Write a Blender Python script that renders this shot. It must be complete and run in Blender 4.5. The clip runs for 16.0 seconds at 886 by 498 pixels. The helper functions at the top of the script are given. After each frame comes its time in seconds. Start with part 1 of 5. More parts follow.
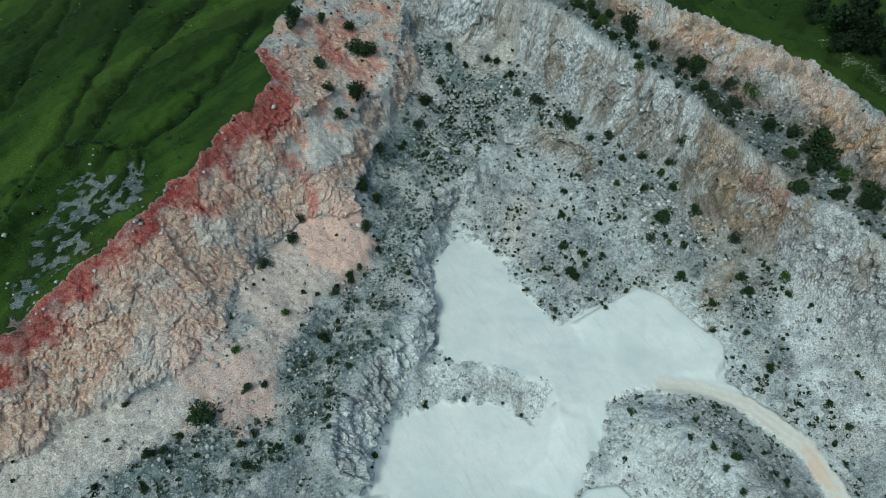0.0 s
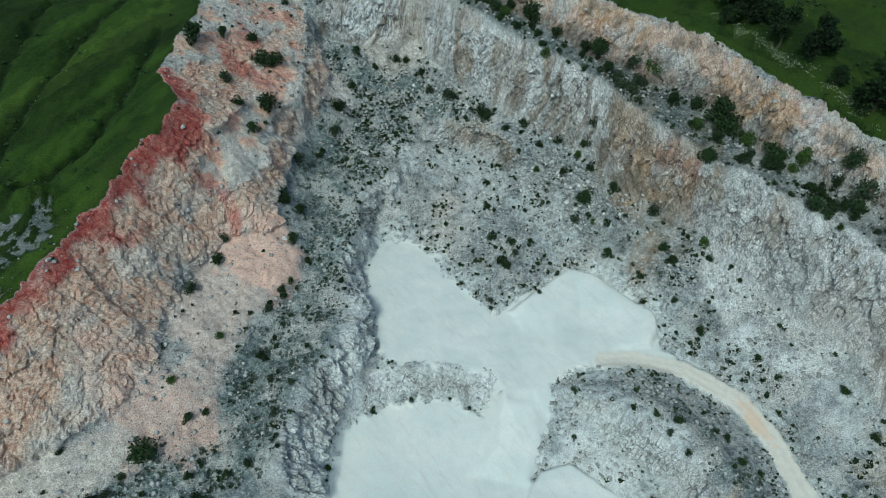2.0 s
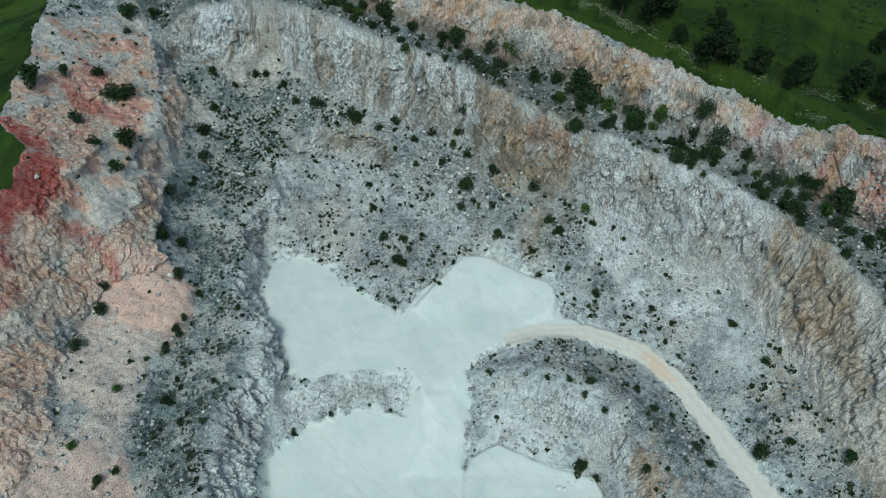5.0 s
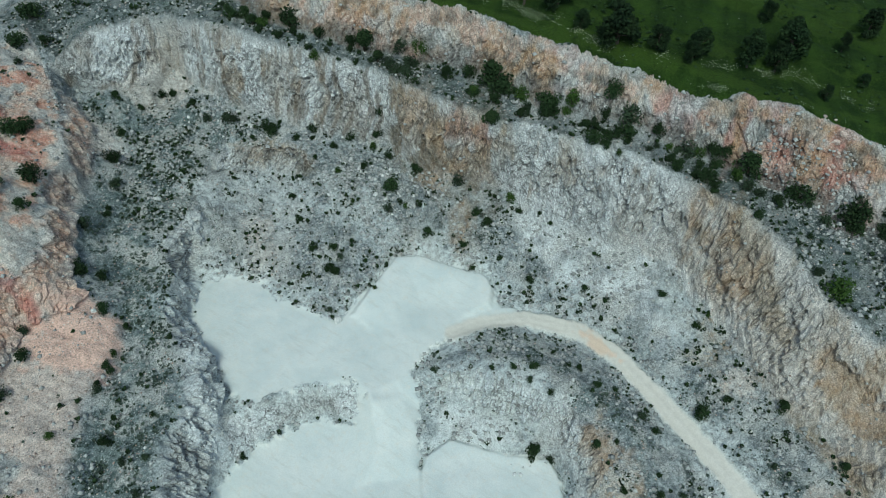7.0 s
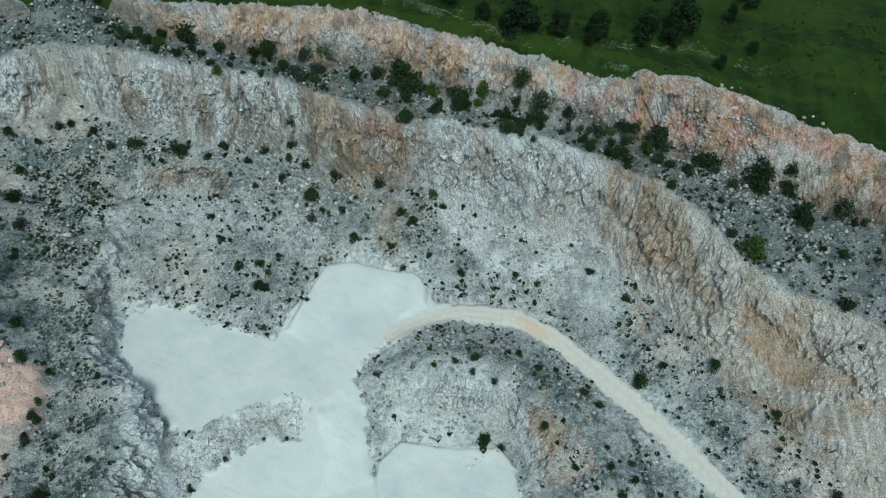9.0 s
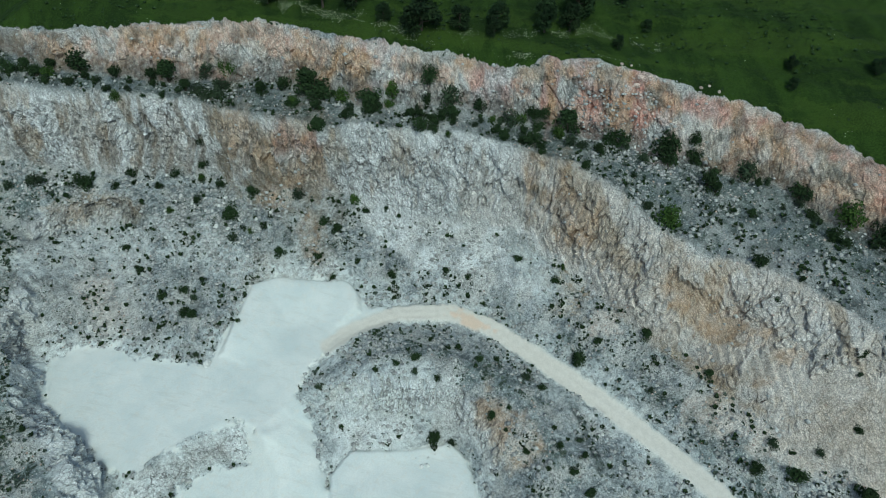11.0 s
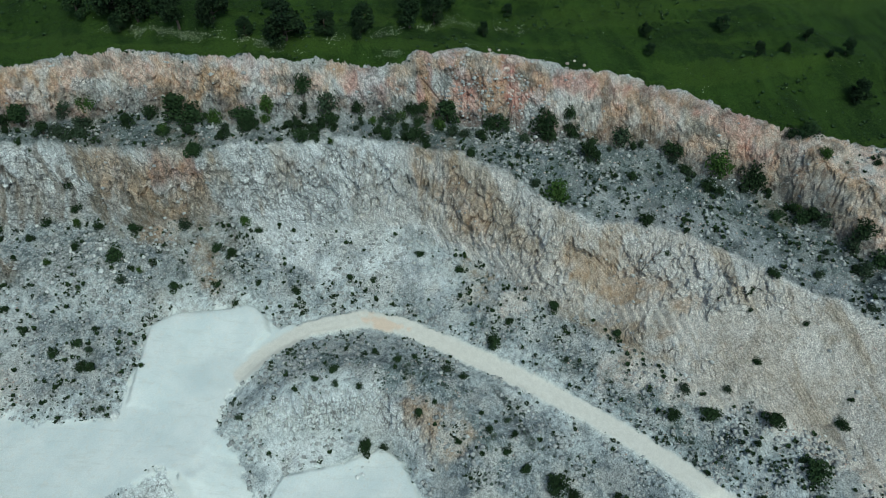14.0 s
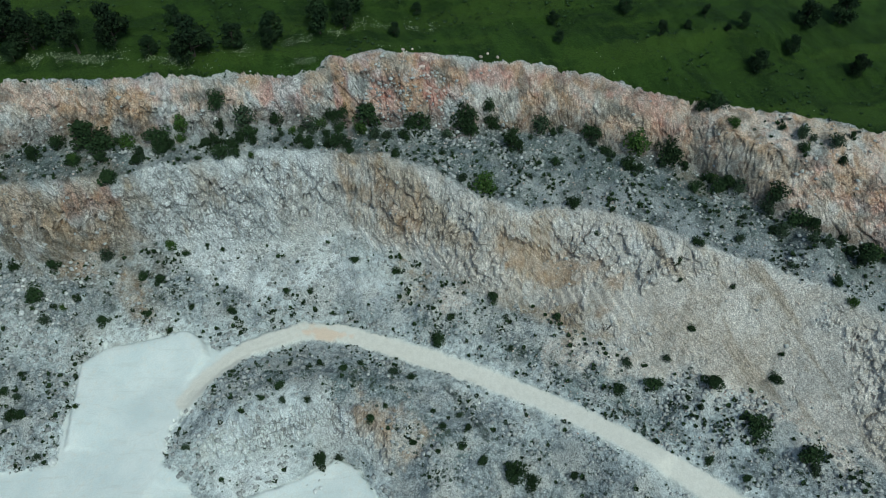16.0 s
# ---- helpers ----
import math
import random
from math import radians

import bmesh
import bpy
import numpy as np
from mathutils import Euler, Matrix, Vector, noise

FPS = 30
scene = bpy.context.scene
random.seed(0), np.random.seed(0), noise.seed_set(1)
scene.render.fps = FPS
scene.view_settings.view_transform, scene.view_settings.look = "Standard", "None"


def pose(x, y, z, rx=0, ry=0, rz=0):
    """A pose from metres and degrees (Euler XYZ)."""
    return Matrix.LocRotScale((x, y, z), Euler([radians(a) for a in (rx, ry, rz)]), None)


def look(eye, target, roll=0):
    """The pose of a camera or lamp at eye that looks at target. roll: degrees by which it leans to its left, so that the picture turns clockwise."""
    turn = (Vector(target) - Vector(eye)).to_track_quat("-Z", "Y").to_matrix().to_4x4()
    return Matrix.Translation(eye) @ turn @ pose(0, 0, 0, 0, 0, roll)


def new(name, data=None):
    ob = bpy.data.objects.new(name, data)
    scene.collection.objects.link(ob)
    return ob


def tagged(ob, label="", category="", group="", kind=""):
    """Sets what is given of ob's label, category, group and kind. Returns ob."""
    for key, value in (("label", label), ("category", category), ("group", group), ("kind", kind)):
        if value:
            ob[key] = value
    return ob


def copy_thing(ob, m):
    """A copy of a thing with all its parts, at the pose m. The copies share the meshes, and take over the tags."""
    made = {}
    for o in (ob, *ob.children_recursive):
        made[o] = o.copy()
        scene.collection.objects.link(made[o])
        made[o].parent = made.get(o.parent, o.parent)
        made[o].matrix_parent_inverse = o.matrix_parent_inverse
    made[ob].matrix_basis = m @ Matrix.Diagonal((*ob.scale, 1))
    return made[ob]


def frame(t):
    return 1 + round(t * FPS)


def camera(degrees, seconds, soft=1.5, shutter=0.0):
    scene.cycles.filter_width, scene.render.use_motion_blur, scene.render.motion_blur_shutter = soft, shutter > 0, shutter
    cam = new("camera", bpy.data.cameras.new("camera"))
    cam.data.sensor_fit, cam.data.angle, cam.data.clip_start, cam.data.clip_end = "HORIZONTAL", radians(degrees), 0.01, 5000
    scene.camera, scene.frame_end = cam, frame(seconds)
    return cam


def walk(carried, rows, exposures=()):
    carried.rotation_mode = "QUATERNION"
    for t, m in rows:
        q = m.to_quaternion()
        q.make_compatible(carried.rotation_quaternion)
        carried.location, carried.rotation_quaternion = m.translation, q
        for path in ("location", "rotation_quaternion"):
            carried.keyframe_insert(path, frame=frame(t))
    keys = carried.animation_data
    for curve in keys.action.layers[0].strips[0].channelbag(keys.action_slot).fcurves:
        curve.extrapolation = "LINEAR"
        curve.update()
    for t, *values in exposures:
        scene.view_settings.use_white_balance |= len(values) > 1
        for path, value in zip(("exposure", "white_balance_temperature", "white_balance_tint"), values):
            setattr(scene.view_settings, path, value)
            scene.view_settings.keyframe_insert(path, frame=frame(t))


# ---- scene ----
cam = camera(63.6, 16.0, soft=0.5)
PATH = [
    (0, pose(0, 0, 110, 40.98, -0.1, 0)),
    (0.5, pose(0, 0, 110, 40.98, -0.1, -2.2)),
    (1, pose(0, 0, 110, 40.98, -0.1, -4.2)),
    (1.5, pose(0, 0, 110, 40.98, -0.1, -6.4)),
    (2, pose(0, 0, 110, 40.98, -0.1, -8.5)),
    (2.5, pose(0, 0, 110, 40.98, -0.1, -10.7)),
    (3, pose(0, 0, 110, 40.98, -0.1, -12.8)),
    (3.5, pose(0, 0, 110, 40.98, -0.1, -15.0)),
    (4, pose(0, 0, 110, 40.98, -0.1, -17.1)),
    (6.5, pose(0, 0, 110, 40.98, -0.1, -27.8)),
    (7, pose(0, 0, 110, 40.98, -0.1, -29.8)),
    (7.5, pose(0, 0, 110, 40.98, -0.1, -32.1)),
    (8, pose(0, 0, 110, 40.98, -0.1, -34.1)),
    (8.5, pose(0, 0, 110, 40.98, -0.1, -36.4)),
    (9, pose(0, 0, 110, 40.98, -0.1, -38.5)),
    (11.5, pose(0, 0, 110, 40.98, -0.1, -49.4)),
    (12, pose(0, 0, 110, 40.98, -0.1, -51.4)),
    (12.5, pose(0, 0, 110, 40.98, -0.1, -53.5)),
    (13, pose(0, 0, 110, 40.98, -0.1, -55.4)),
    (13.5, pose(0, 0, 110, 40.98, -0.1, -57.5)),
    (14, pose(0, 0, 110, 40.98, -0.1, -59.4)),
    (14.5, pose(0, 0, 110, 40.98, -0.1, -61.4)),
    (15, pose(0, 0, 110, 40.98, -0.1, -63.3)),
    (15.5, pose(0, 0, 110, 40.98, -0.1, -65.4)),
    (16, pose(0, 0, 110, 40.98, -0.1, -67.4)),
]
walk(cam, PATH, exposures=[(0.0, -0.21, 5600, -12), (16.0, -0.21, 5600, -12)])

# ---- sky and light: high overcast ----
world = bpy.data.worlds.new("overcast_sky")
scene.world = world
world.use_nodes = True
wn = world.node_tree
sky = wn.nodes.new("ShaderNodeTexSky")
sky.sky_type = "NISHITA"
sky.sun_disc = False
sky.sun_elevation, sky.sun_rotation = radians(57), radians(214)
sky.air_density, sky.dust_density = 1.0, 3.0
wn.links.new(sky.outputs[0], wn.nodes["Background"].inputs[0])
wn.nodes["Background"].inputs[1].default_value = 0.105
sun = new("sun", bpy.data.lights.new("sun", "SUN"))
sun.data.energy, sun.data.angle, sun.data.color = 1.7, radians(12), (1.0, 0.95, 0.88)
sun.matrix_world = look((-50, -75, 140), (0, 0, 0))

# ---- land forms: crest, brow and foot lines of the quarry, in metres ----
FLOOR_EDGE = [(-0.9, 72.4, 0), (-2.1, 82.7, 0), (-1.8, 91.2, 0), (1.9, 98, 0), (7.7, 97.2, 0), (12.6, 92.6, 0), (13.4, 86.8, 0), (18.9, 80.7, 0), (21.3, 77.4, 0), (30.6, 80.9, 0), (37.7, 85.1, 0), (42.5, 83.2, 0), (46.5, 77.6, 0), (51.2, 72.4, 0), (50.9, 68.5, 0), (50.1, 65.5, 0), (56.8, 60.7, 0.1), (62.2, 53.8, 0.3), (64.3, 44.5, 0.4), (65.8, 33.9, 0.6), (65.4, 21.6, 0.8), (65, 10.3, 1), (64.4, 1.8, 1.2), (63.2, -5.5, 1.4), (61.3, -15.3, 1.6)]
FLOOR_EDGE_NEAR = [(-0.9, 72.4, 0), (1.6, 68.2, 0), (9.7, 67.6, 0), (16.5, 65.3, 0), (19.3, 63.1, 0)]
PIT_TOP = [(19.7, 62, 0), (19.8, 58.7, 0)]
PIT_BANK_FOOT = [(-8.4, 59.7, -5), (0.6, 64.2, -5), (5.7, 64.8, -5), (11.8, 63.1, -5), (16, 59.7, -5), (17.1, 56.5, -4)]
ROAD_INNER = [(17.7, 49.6, -4.5), (21.9, 55.2, -2), (25.6, 59.1, -0.5), (33.3, 63.3, 0), (40.6, 63.9, 0), (48.4, 61.5, 0), (55.1, 56.2, 0), (58.9, 49.6, 0), (60.6, 41.5, 0), (60.8, 30.3, 0), (60.3, 17.2, 0.3), (59.1, 6.9, 0.6), (57.3, -0, 1), (55.8, -10, 1.3)]
PIT_FLOOR = [(-9.2, 54.4, -6), (-12, 46.3, -6), (1.5, 48.4, -6), (13.8, 48.4, -6)]
SMALL_PIT_RIM = [(23.9, 47.9, -6), (29.3, 48.6, -6), (36, 41.6, -6), (42.2, 36.7, -6), (41.8, 32.5, -6), (38.8, 27.6, -6)]
SMALL_PIT_FLOOR = [(24.9, 44.1, -6.5), (30.7, 43.3, -6.5), (38.4, 36, -6.5), (36.5, 30.5, -6.5)]
MOUND_CREST = [(32.1, 58.1, 1.5), (37.6, 57.2, 3), (43.1, 52.9, 4.5), (47.3, 46.2, 4.5), (51.5, 39.6, 4.5), (53.3, 32.4, 4.5), (51.2, 26.1, 3.5), (48.6, 20.7, 2.5)]
MOUND_FACE_TOP = [(32.5, 56.4, 1), (37.9, 53.2, 4.2), (42.5, 47, 4.2), (46.6, 40.5, 4.2), (49, 35, 3.5), (47.2, 28.8, 2)]
MOUND_FACE_FOOT = [(29.8, 55.5, -2), (34.3, 51.8, -2), (39.8, 45, -2.5), (43, 40, -3), (43.4, 32.7, -3.5), (41.4, 26.2, -4)]
MOUND_BENCH = [(27.8, 54.5, -4), (32.5, 48.9, -4), (36.5, 41.9, -4), (42.7, 37.1, -4)]
LEDGE_CREST = [(-19.4, 48.3, 7), (-16.7, 56, 7), (-12.2, 64.4, 7), (-7.6, 68.4, 7.8), (-5.9, 77.6, 8.5), (-5.2, 88.2, 8.5), (-1.5, 95.5, 8.5), (-1.6, 104.5, 9), (6.5, 109, 9.5), (11.7, 119.4, 9.8), (14.4, 123.9, 10)]
LEDGE_FOOT = [(-13.2, 45.6, -4), (-13.5, 51, -3), (-10.1, 58.8, -2.2), (-4.4, 65.1, -1.5), (-2.5, 71, 0.2), (-1.5, 78.5, 0.2), (-1.3, 89.5, 0.3), (0.9, 96.9, 0.3), (3.1, 102.5, 2), (7.8, 106.4, 5.5)]
LEDGE_CREST_NEAR = [(-29.8, 41.8, 5.5), (-24.3, 45.9, 6.2), (-19.4, 48.3, 7)]
BENCH_MID = [(-41.1, 42.9, 5), (-30.1, 53.7, 5.8), (-20.9, 69.3, 6.5), (-14.9, 81.1, 7.2), (-10.3, 94.5, 8), (-9.9, 109.9, 8.7), (-3, 121.8, 9.3), (6, 137.2, 10), (10.1, 143.3, 12)]
HOLLOW_RIM = [(14.1, 121.9, 10), (20.7, 121, 10.5), (26.9, 117.3, 11), (31.7, 112.2, 10.5), (32.6, 108.3, 10)]
HOLLOW_FOOT = [(14.1, 120, 7.5), (19.8, 116.8, 7.5), (25.6, 112.4, 7.5), (30.8, 109.5, 7.5)]
HOLLOW_LOW = [(9.3, 103.1, 3.5), (17.7, 100.5, 3), (20.9, 90.7, 2.5)]
RUBBLE_SHELF = [(30, 104.4, 8), (37.6, 104.4, 7.6), (44.3, 97.1, 7.2), (47.4, 88.3, 6.9), (49.6, 83, 6.5)]
RUBBLE_FOOT = [(24.8, 93.7, 4), (34.7, 93.9, 3.4), (42.2, 88.5, 2.8), (48.9, 81.8, 2.1), (49.1, 75.5, 1.5)]
SCARP_CREST = [(-8.6, 150.3, 21.8), (-5.8, 152, 22.9), (-5.8, 151.5, 24.8), (0.8, 152.6, 26.9), (9.9, 149.8, 28.1), (17.6, 146.8, 28.6), (21.6, 141.7, 28.9), (26.5, 136.7, 28.7), (34.5, 125.7, 28), (43.3, 117.6, 26.8), (49.7, 110.3, 25.6), (52.9, 100.9, 25), (56.9, 95.9, 24.8), (60.1, 90.7, 24.4), (61.3, 86.5, 23.9), (67.7, 82.8, 23.9), (69, 79.1, 24.2), (74.6, 72.8, 24.3), (79.4, 65.9, 24.1), (83.5, 55.8, 23.8), (86.3, 45.3, 23.8), (86.4, 38.2, 23.2), (85.7, 29.4, 21.3), (86.7, 20.9, 19.4), (91.7, 13.8, 18.9), (92.6, 5.6, 19.4), (92, -2.9, 19.6), (91, -11.1, 19.1), (90.4, -31.6, 18.3), (88.1, -39.4, 17.5), (84, -50.2, 16.8), (76.8, -61.1, 16.1)]
SCARP_FOOT = [(-5.8, 149.3, 15.5), (1.1, 144.8, 15.8), (8.2, 143.7, 16.2), (15.8, 146, 16.5), (17.4, 140.2, 15), (21.8, 133.1, 13.5), (28.8, 124.5, 12.8), (35.2, 115.3, 12.1), (40.9, 110.9, 11.4), (47.7, 105.8, 10.7), (48.3, 99.3, 10), (52.4, 92.4, 10.5), (55.4, 86.3, 11), (59.9, 83.1, 11.5), (63.8, 76.5, 9), (64.4, 76.4, 8.5), (68.3, 67.9, 8), (73.8, 60.9, 7.5), (79.7, 52.9, 7.5), (78.6, 43.9, 6.9), (78.6, 36.1, 6.3), (76.1, 25.9, 5.7), (75.6, 19.7, 5.1), (79.5, 13.9, 4.5), (75.8, 14.3, 4.5), (76, 1.8, 4.1), (75.1, -7.5, 3.8), (76.4, -16.1, 3.4), (77.4, -26.4, 3.1), (74, -36.7, 2.7), (69.8, -46.1, 2.4), (65.7, -56.6, 2)]
TALUS_MID = [(55.9, 71.7, 2.5), (61.8, 62.2, 2.8), (67.4, 55.5, 3), (72.4, 45.6, 2.8), (72.9, 32.9, 2.7), (70.8, 24.3, 2.5), (70.9, 14, 2.2), (71.5, 0.6, 1.8), (70.6, -11.5, 1.5)]
UPPER_FOOT = [(-20.8, 176.1, 24.2), (-6.8, 171, 25.5), (3.9, 166.8, 27.3), (26.4, 155.5, 28.5), (31.5, 143.8, 28.8), (36.5, 130.4, 28.4), (44.9, 121.2, 27.5), (53.7, 113.2, 26.5), (62.3, 105.2, 25.7), (66.1, 96.2, 25.2), (70.9, 85.6, 25), (76.1, 78.4, 24.9), (83.8, 69.5, 24.8), (87.7, 60.4, 24.6), (91.8, 54.2, 24), (97.8, 40.5, 22.9), (104, 28.4, 21.5), (108.4, 19.2, 20.6), (107.1, 9.1, 20.2), (108.4, 1.6, 20.1), (108.9, -4.8, 20), (100.4, -23.2, 19.6), (100.5, -32.5, 19.2), (100.8, -38.8, 18.6), (99.6, -50.3, 18.1), (96.8, -66.3, 17.7)]
UPPER_CREST = [(12.6, 164.7, 32.8), (31.2, 147.1, 33.7), (44.4, 130, 34.9), (55, 119.7, 35.6), (64.4, 111.1, 35.8), (69, 103.8, 35.7), (71.2, 97.2, 35.6), (74.7, 93.1, 35.5), (77.9, 86.7, 35.1), (81.3, 80.9, 34.3), (85.3, 76, 33.6), (88.2, 70.1, 33.1), (88.1, 69.3, 33.1), (92.1, 63.2, 33.8), (95.5, 61.9, 34.6), (100.3, 55.2, 34.8), (103.7, 46.5, 34.3), (107.2, 36.9, 33.2), (111.5, 27.8, 32.1), (113.3, 17.8, 31.2), (114, 10.1, 30.7), (113.8, 1.7, 30.5), (114.8, -3.5, 30.7), (115, -11.2, 31), (116.9, -22.5, 31), (117, -33.4, 30.7), (115.5, -45.1, 30.2), (114.2, -61.6, 29.8)]
RED_CREST = [(-73, 47.8, 22), (-66.8, 53.2, 23.5), (-60.4, 60.8, 25), (-54.4, 69.5, 26.8), (-48.8, 76.1, 28.5), (-44.4, 84.1, 29.3), (-40.8, 87.3, 30.2), (-38.8, 94.1, 31), (-33.8, 99.7, 32), (-30.4, 107.3, 33), (-34.8, 115.3, 33), (-32.7, 125.9, 33), (-29.7, 136.6, 33), (-27.5, 148.3, 33)]
RED_FOOT = [(-71, 42.1, 9), (-61, 47, 9.7), (-55.9, 52.7, 10.3), (-48.6, 55.3, 11), (-41.6, 59.5, 11.5), (-35.7, 66.7, 12), (-35.3, 74.6, 12.3), (-32, 84.6, 12.7), (-29.4, 87.8, 13), (-25.8, 92.2, 12.8), (-19.5, 91.9, 12.7), (-16.3, 94.7, 12.5)]
RED_BROW = [(-31.8, 92.6, 20.5), (-27.5, 97.6, 20), (-23.3, 97.4, 20.2), (-18.3, 105.2, 20.3), (-16.3, 115.3, 20.5), (-10.9, 121.4, 21.5), (-8.9, 138.5, 22.5), (-8.4, 147.3, 23.5)]
RED_TERRACE = [(-23.7, 104.7, 23.5), (-21.3, 112.4, 24.1), (-21.3, 124.7, 24.7), (-17.1, 132, 25.3), (-15.4, 142, 25.9), (-14.9, 155.6, 26.5)]
BUTTRESS_FOOT = [(-16.3, 94.7, 12.5), (-16.5, 102, 12.9), (-14.2, 109.9, 13.3), (-12.3, 117.4, 13.8), (-7.2, 125.4, 14.2), (-5, 135.1, 14.6), (-6.5, 145.7, 15)]
TALUS_FOOT = [(-66.2, 37.9, 5), (-55.2, 42.6, 5.6), (-44.7, 48.2, 6.2), (-38.1, 54.5, 6.9), (-28.8, 58.8, 7.5), (-25.4, 68.2, 8.1), (-18.7, 79.9, 8.8), (-13.1, 87.5, 9.4), (-14, 94.1, 10)]
SHELF_EAST = [(114.1, -2.3, 28.3), (109.5, -9.8, 28.4), (107.4, -18.5, 28.4), (108.3, -24, 28.3), (111.1, -32.1, 28.1), (107.5, -40.8, 28)]
RAMP_WEST = [(19.5, 60.5, -0.3), (18.2, 54, -3), (16, 47.3, -5.8)]
RAMP_EAST = [(25.4, 60.5, -0.3), (24.3, 53, -3), (21.1, 46.4, -5.8)]
GRASS_WEST = [(-75.6, 67.1, 25), (-68.1, 71.4, 26.5), (-61.7, 84.8, 28), (-51.8, 94.4, 29.5), (-45.7, 103.4, 31), (-43.6, 118.8, 32.5), (-41.5, 132.6, 34)]
GRASS_WEST_FAR = [(-86.6, 83.2, 27), (-76.3, 94.7, 29.2), (-72.3, 107.7, 31.5), (-67.4, 120.7, 33.8), (-63.9, 133.4, 36)]
GRASS_NORTH = [(38.9, 144.6, 36.8), (61.1, 121.7, 36.9), (79.7, 94.2, 36.7), (90.4, 71.3, 36.2), (106.1, 60.6, 35.4), (118.3, 31.8, 34.4), (119.3, 5, 33.6)]
GRASS_NORTH_FAR = [(55.1, 149.9, 40.1), (82.1, 112.4, 39.6), (105.9, 74, 38.7), (128.6, 37.8, 37.6), (137.3, 12.5, 36.7)]
LANDFORMS = [FLOOR_EDGE, FLOOR_EDGE_NEAR, PIT_TOP, PIT_BANK_FOOT, ROAD_INNER, PIT_FLOOR, SMALL_PIT_RIM, SMALL_PIT_FLOOR, MOUND_CREST, MOUND_FACE_TOP, MOUND_FACE_FOOT, MOUND_BENCH, LEDGE_CREST, LEDGE_FOOT, LEDGE_CREST_NEAR, BENCH_MID, HOLLOW_RIM, HOLLOW_FOOT, HOLLOW_LOW, RUBBLE_SHELF, RUBBLE_FOOT, SCARP_CREST, SCARP_FOOT, TALUS_MID, UPPER_FOOT, UPPER_CREST, RED_CREST, RED_FOOT, RED_BROW, RED_TERRACE, BUTTRESS_FOOT, TALUS_FOOT, SHELF_EAST, RAMP_WEST, RAMP_EAST, GRASS_WEST, GRASS_WEST_FAR, GRASS_NORTH, GRASS_NORTH_FAR]


# ---- numeric helpers ----
def hash3(i, j, k, seed):
    n = (i * 374761393 + j * 668265263 + k * 1440662683 + seed * 974634777) & 0xFFFFFFFF
    n = ((n ^ (n >> 13)) * 1274126177) & 0xFFFFFFFF
    n = ((n ^ (n >> 16)) * 2246822519) & 0xFFFFFFFF
    return ((n ^ (n >> 15)) & 0xFFFFFF) / float(0xFFFFFF)


def vnoise(x, y, z=None, seed=0):
    """Smooth value noise, 0 to 1."""
    z = np.zeros_like(x) if z is None else z
    f = [np.floor(a) for a in (x, y, z)]
    u, v, w = [(a - b) * (a - b) * (3 - 2 * (a - b)) for a, b in zip((x, y, z), f)]
    i, j, k = [b.astype(np.int64) for b in f]
    total = 0
    for a in (0, 1):
        for b in (0, 1):
            for c in (0, 1):
                wt = (u if a else 1 - u) * (v if b else 1 - v) * (w if c else 1 - w)
                total = total + wt * hash3(i + a, j + b, k + c, seed)
    return total


def fbm(x, y, z=None, octaves=4, seed=0):
    total, amp, norm = 0, 1.0, 0.0
    for o in range(octaves):
        s = 2.03 ** o
        total = total + amp * vnoise(x * s, y * s, None if z is None else z * s, seed + o)
        norm += amp
        amp *= 0.5
    return total / norm


def ridged(x, y, z=None, octaves=4, seed=0):
    total, amp, norm = 0, 1.0, 0.0
    for o in range(octaves):
        s = 2.03 ** o
        total = total + amp * (1 - np.abs(2 * vnoise(x * s, y * s, None if z is None else z * s, seed + o) - 1))
        norm += amp
        amp *= 0.5
    return total / norm


def blocks(x, y, z, seed=0):
    """Broken rock: one random value for each uneven cell of space, and the nearness of the cell's edge."""
    i, j, k = [np.floor(a).astype(np.int64) for a in (x, y, z)]
    best, second, value = np.full(x.shape, 9.0), np.full(x.shape, 9.0), np.zeros(x.shape)
    for a in (-1, 0, 1):
        for b in (-1, 0, 1):
            for c in (-1, 0, 1):
                p, q, w = i + a, j + b, k + c
                d = ((p + hash3(p, q, w, seed) - x) ** 2 + (q + hash3(p, q, w, seed + 1) - y) ** 2 + (w + hash3(p, q, w, seed + 2) - z) ** 2)
                closer = d < best
                second = np.where(closer, best, np.minimum(second, d))
                value = np.where(closer, hash3(p, q, w, seed + 3), value)
                best = np.where(closer, d, best)
    return value, np.sqrt(second) - np.sqrt(best)


def smooth(a, b, x):
    t = np.clip((x - a) / (b - a), 0, 1)
    return t * t * (3 - 2 * t)


def near(line, x, y):
    """Distance in plan to a line."""
    best = np.full(x.shape, 1e9)
    for p, q in zip(line[:-1], line[1:]):
        dx, dy = q[0] - p[0], q[1] - p[1]
        t = np.clip(((x - p[0]) * dx + (y - p[1]) * dy) / (dx * dx + dy * dy + 1e-9), 0, 1)
        best = np.minimum(best, (x - p[0] - t * dx) ** 2 + (y - p[1] - t * dy) ** 2)
    return np.sqrt(best)


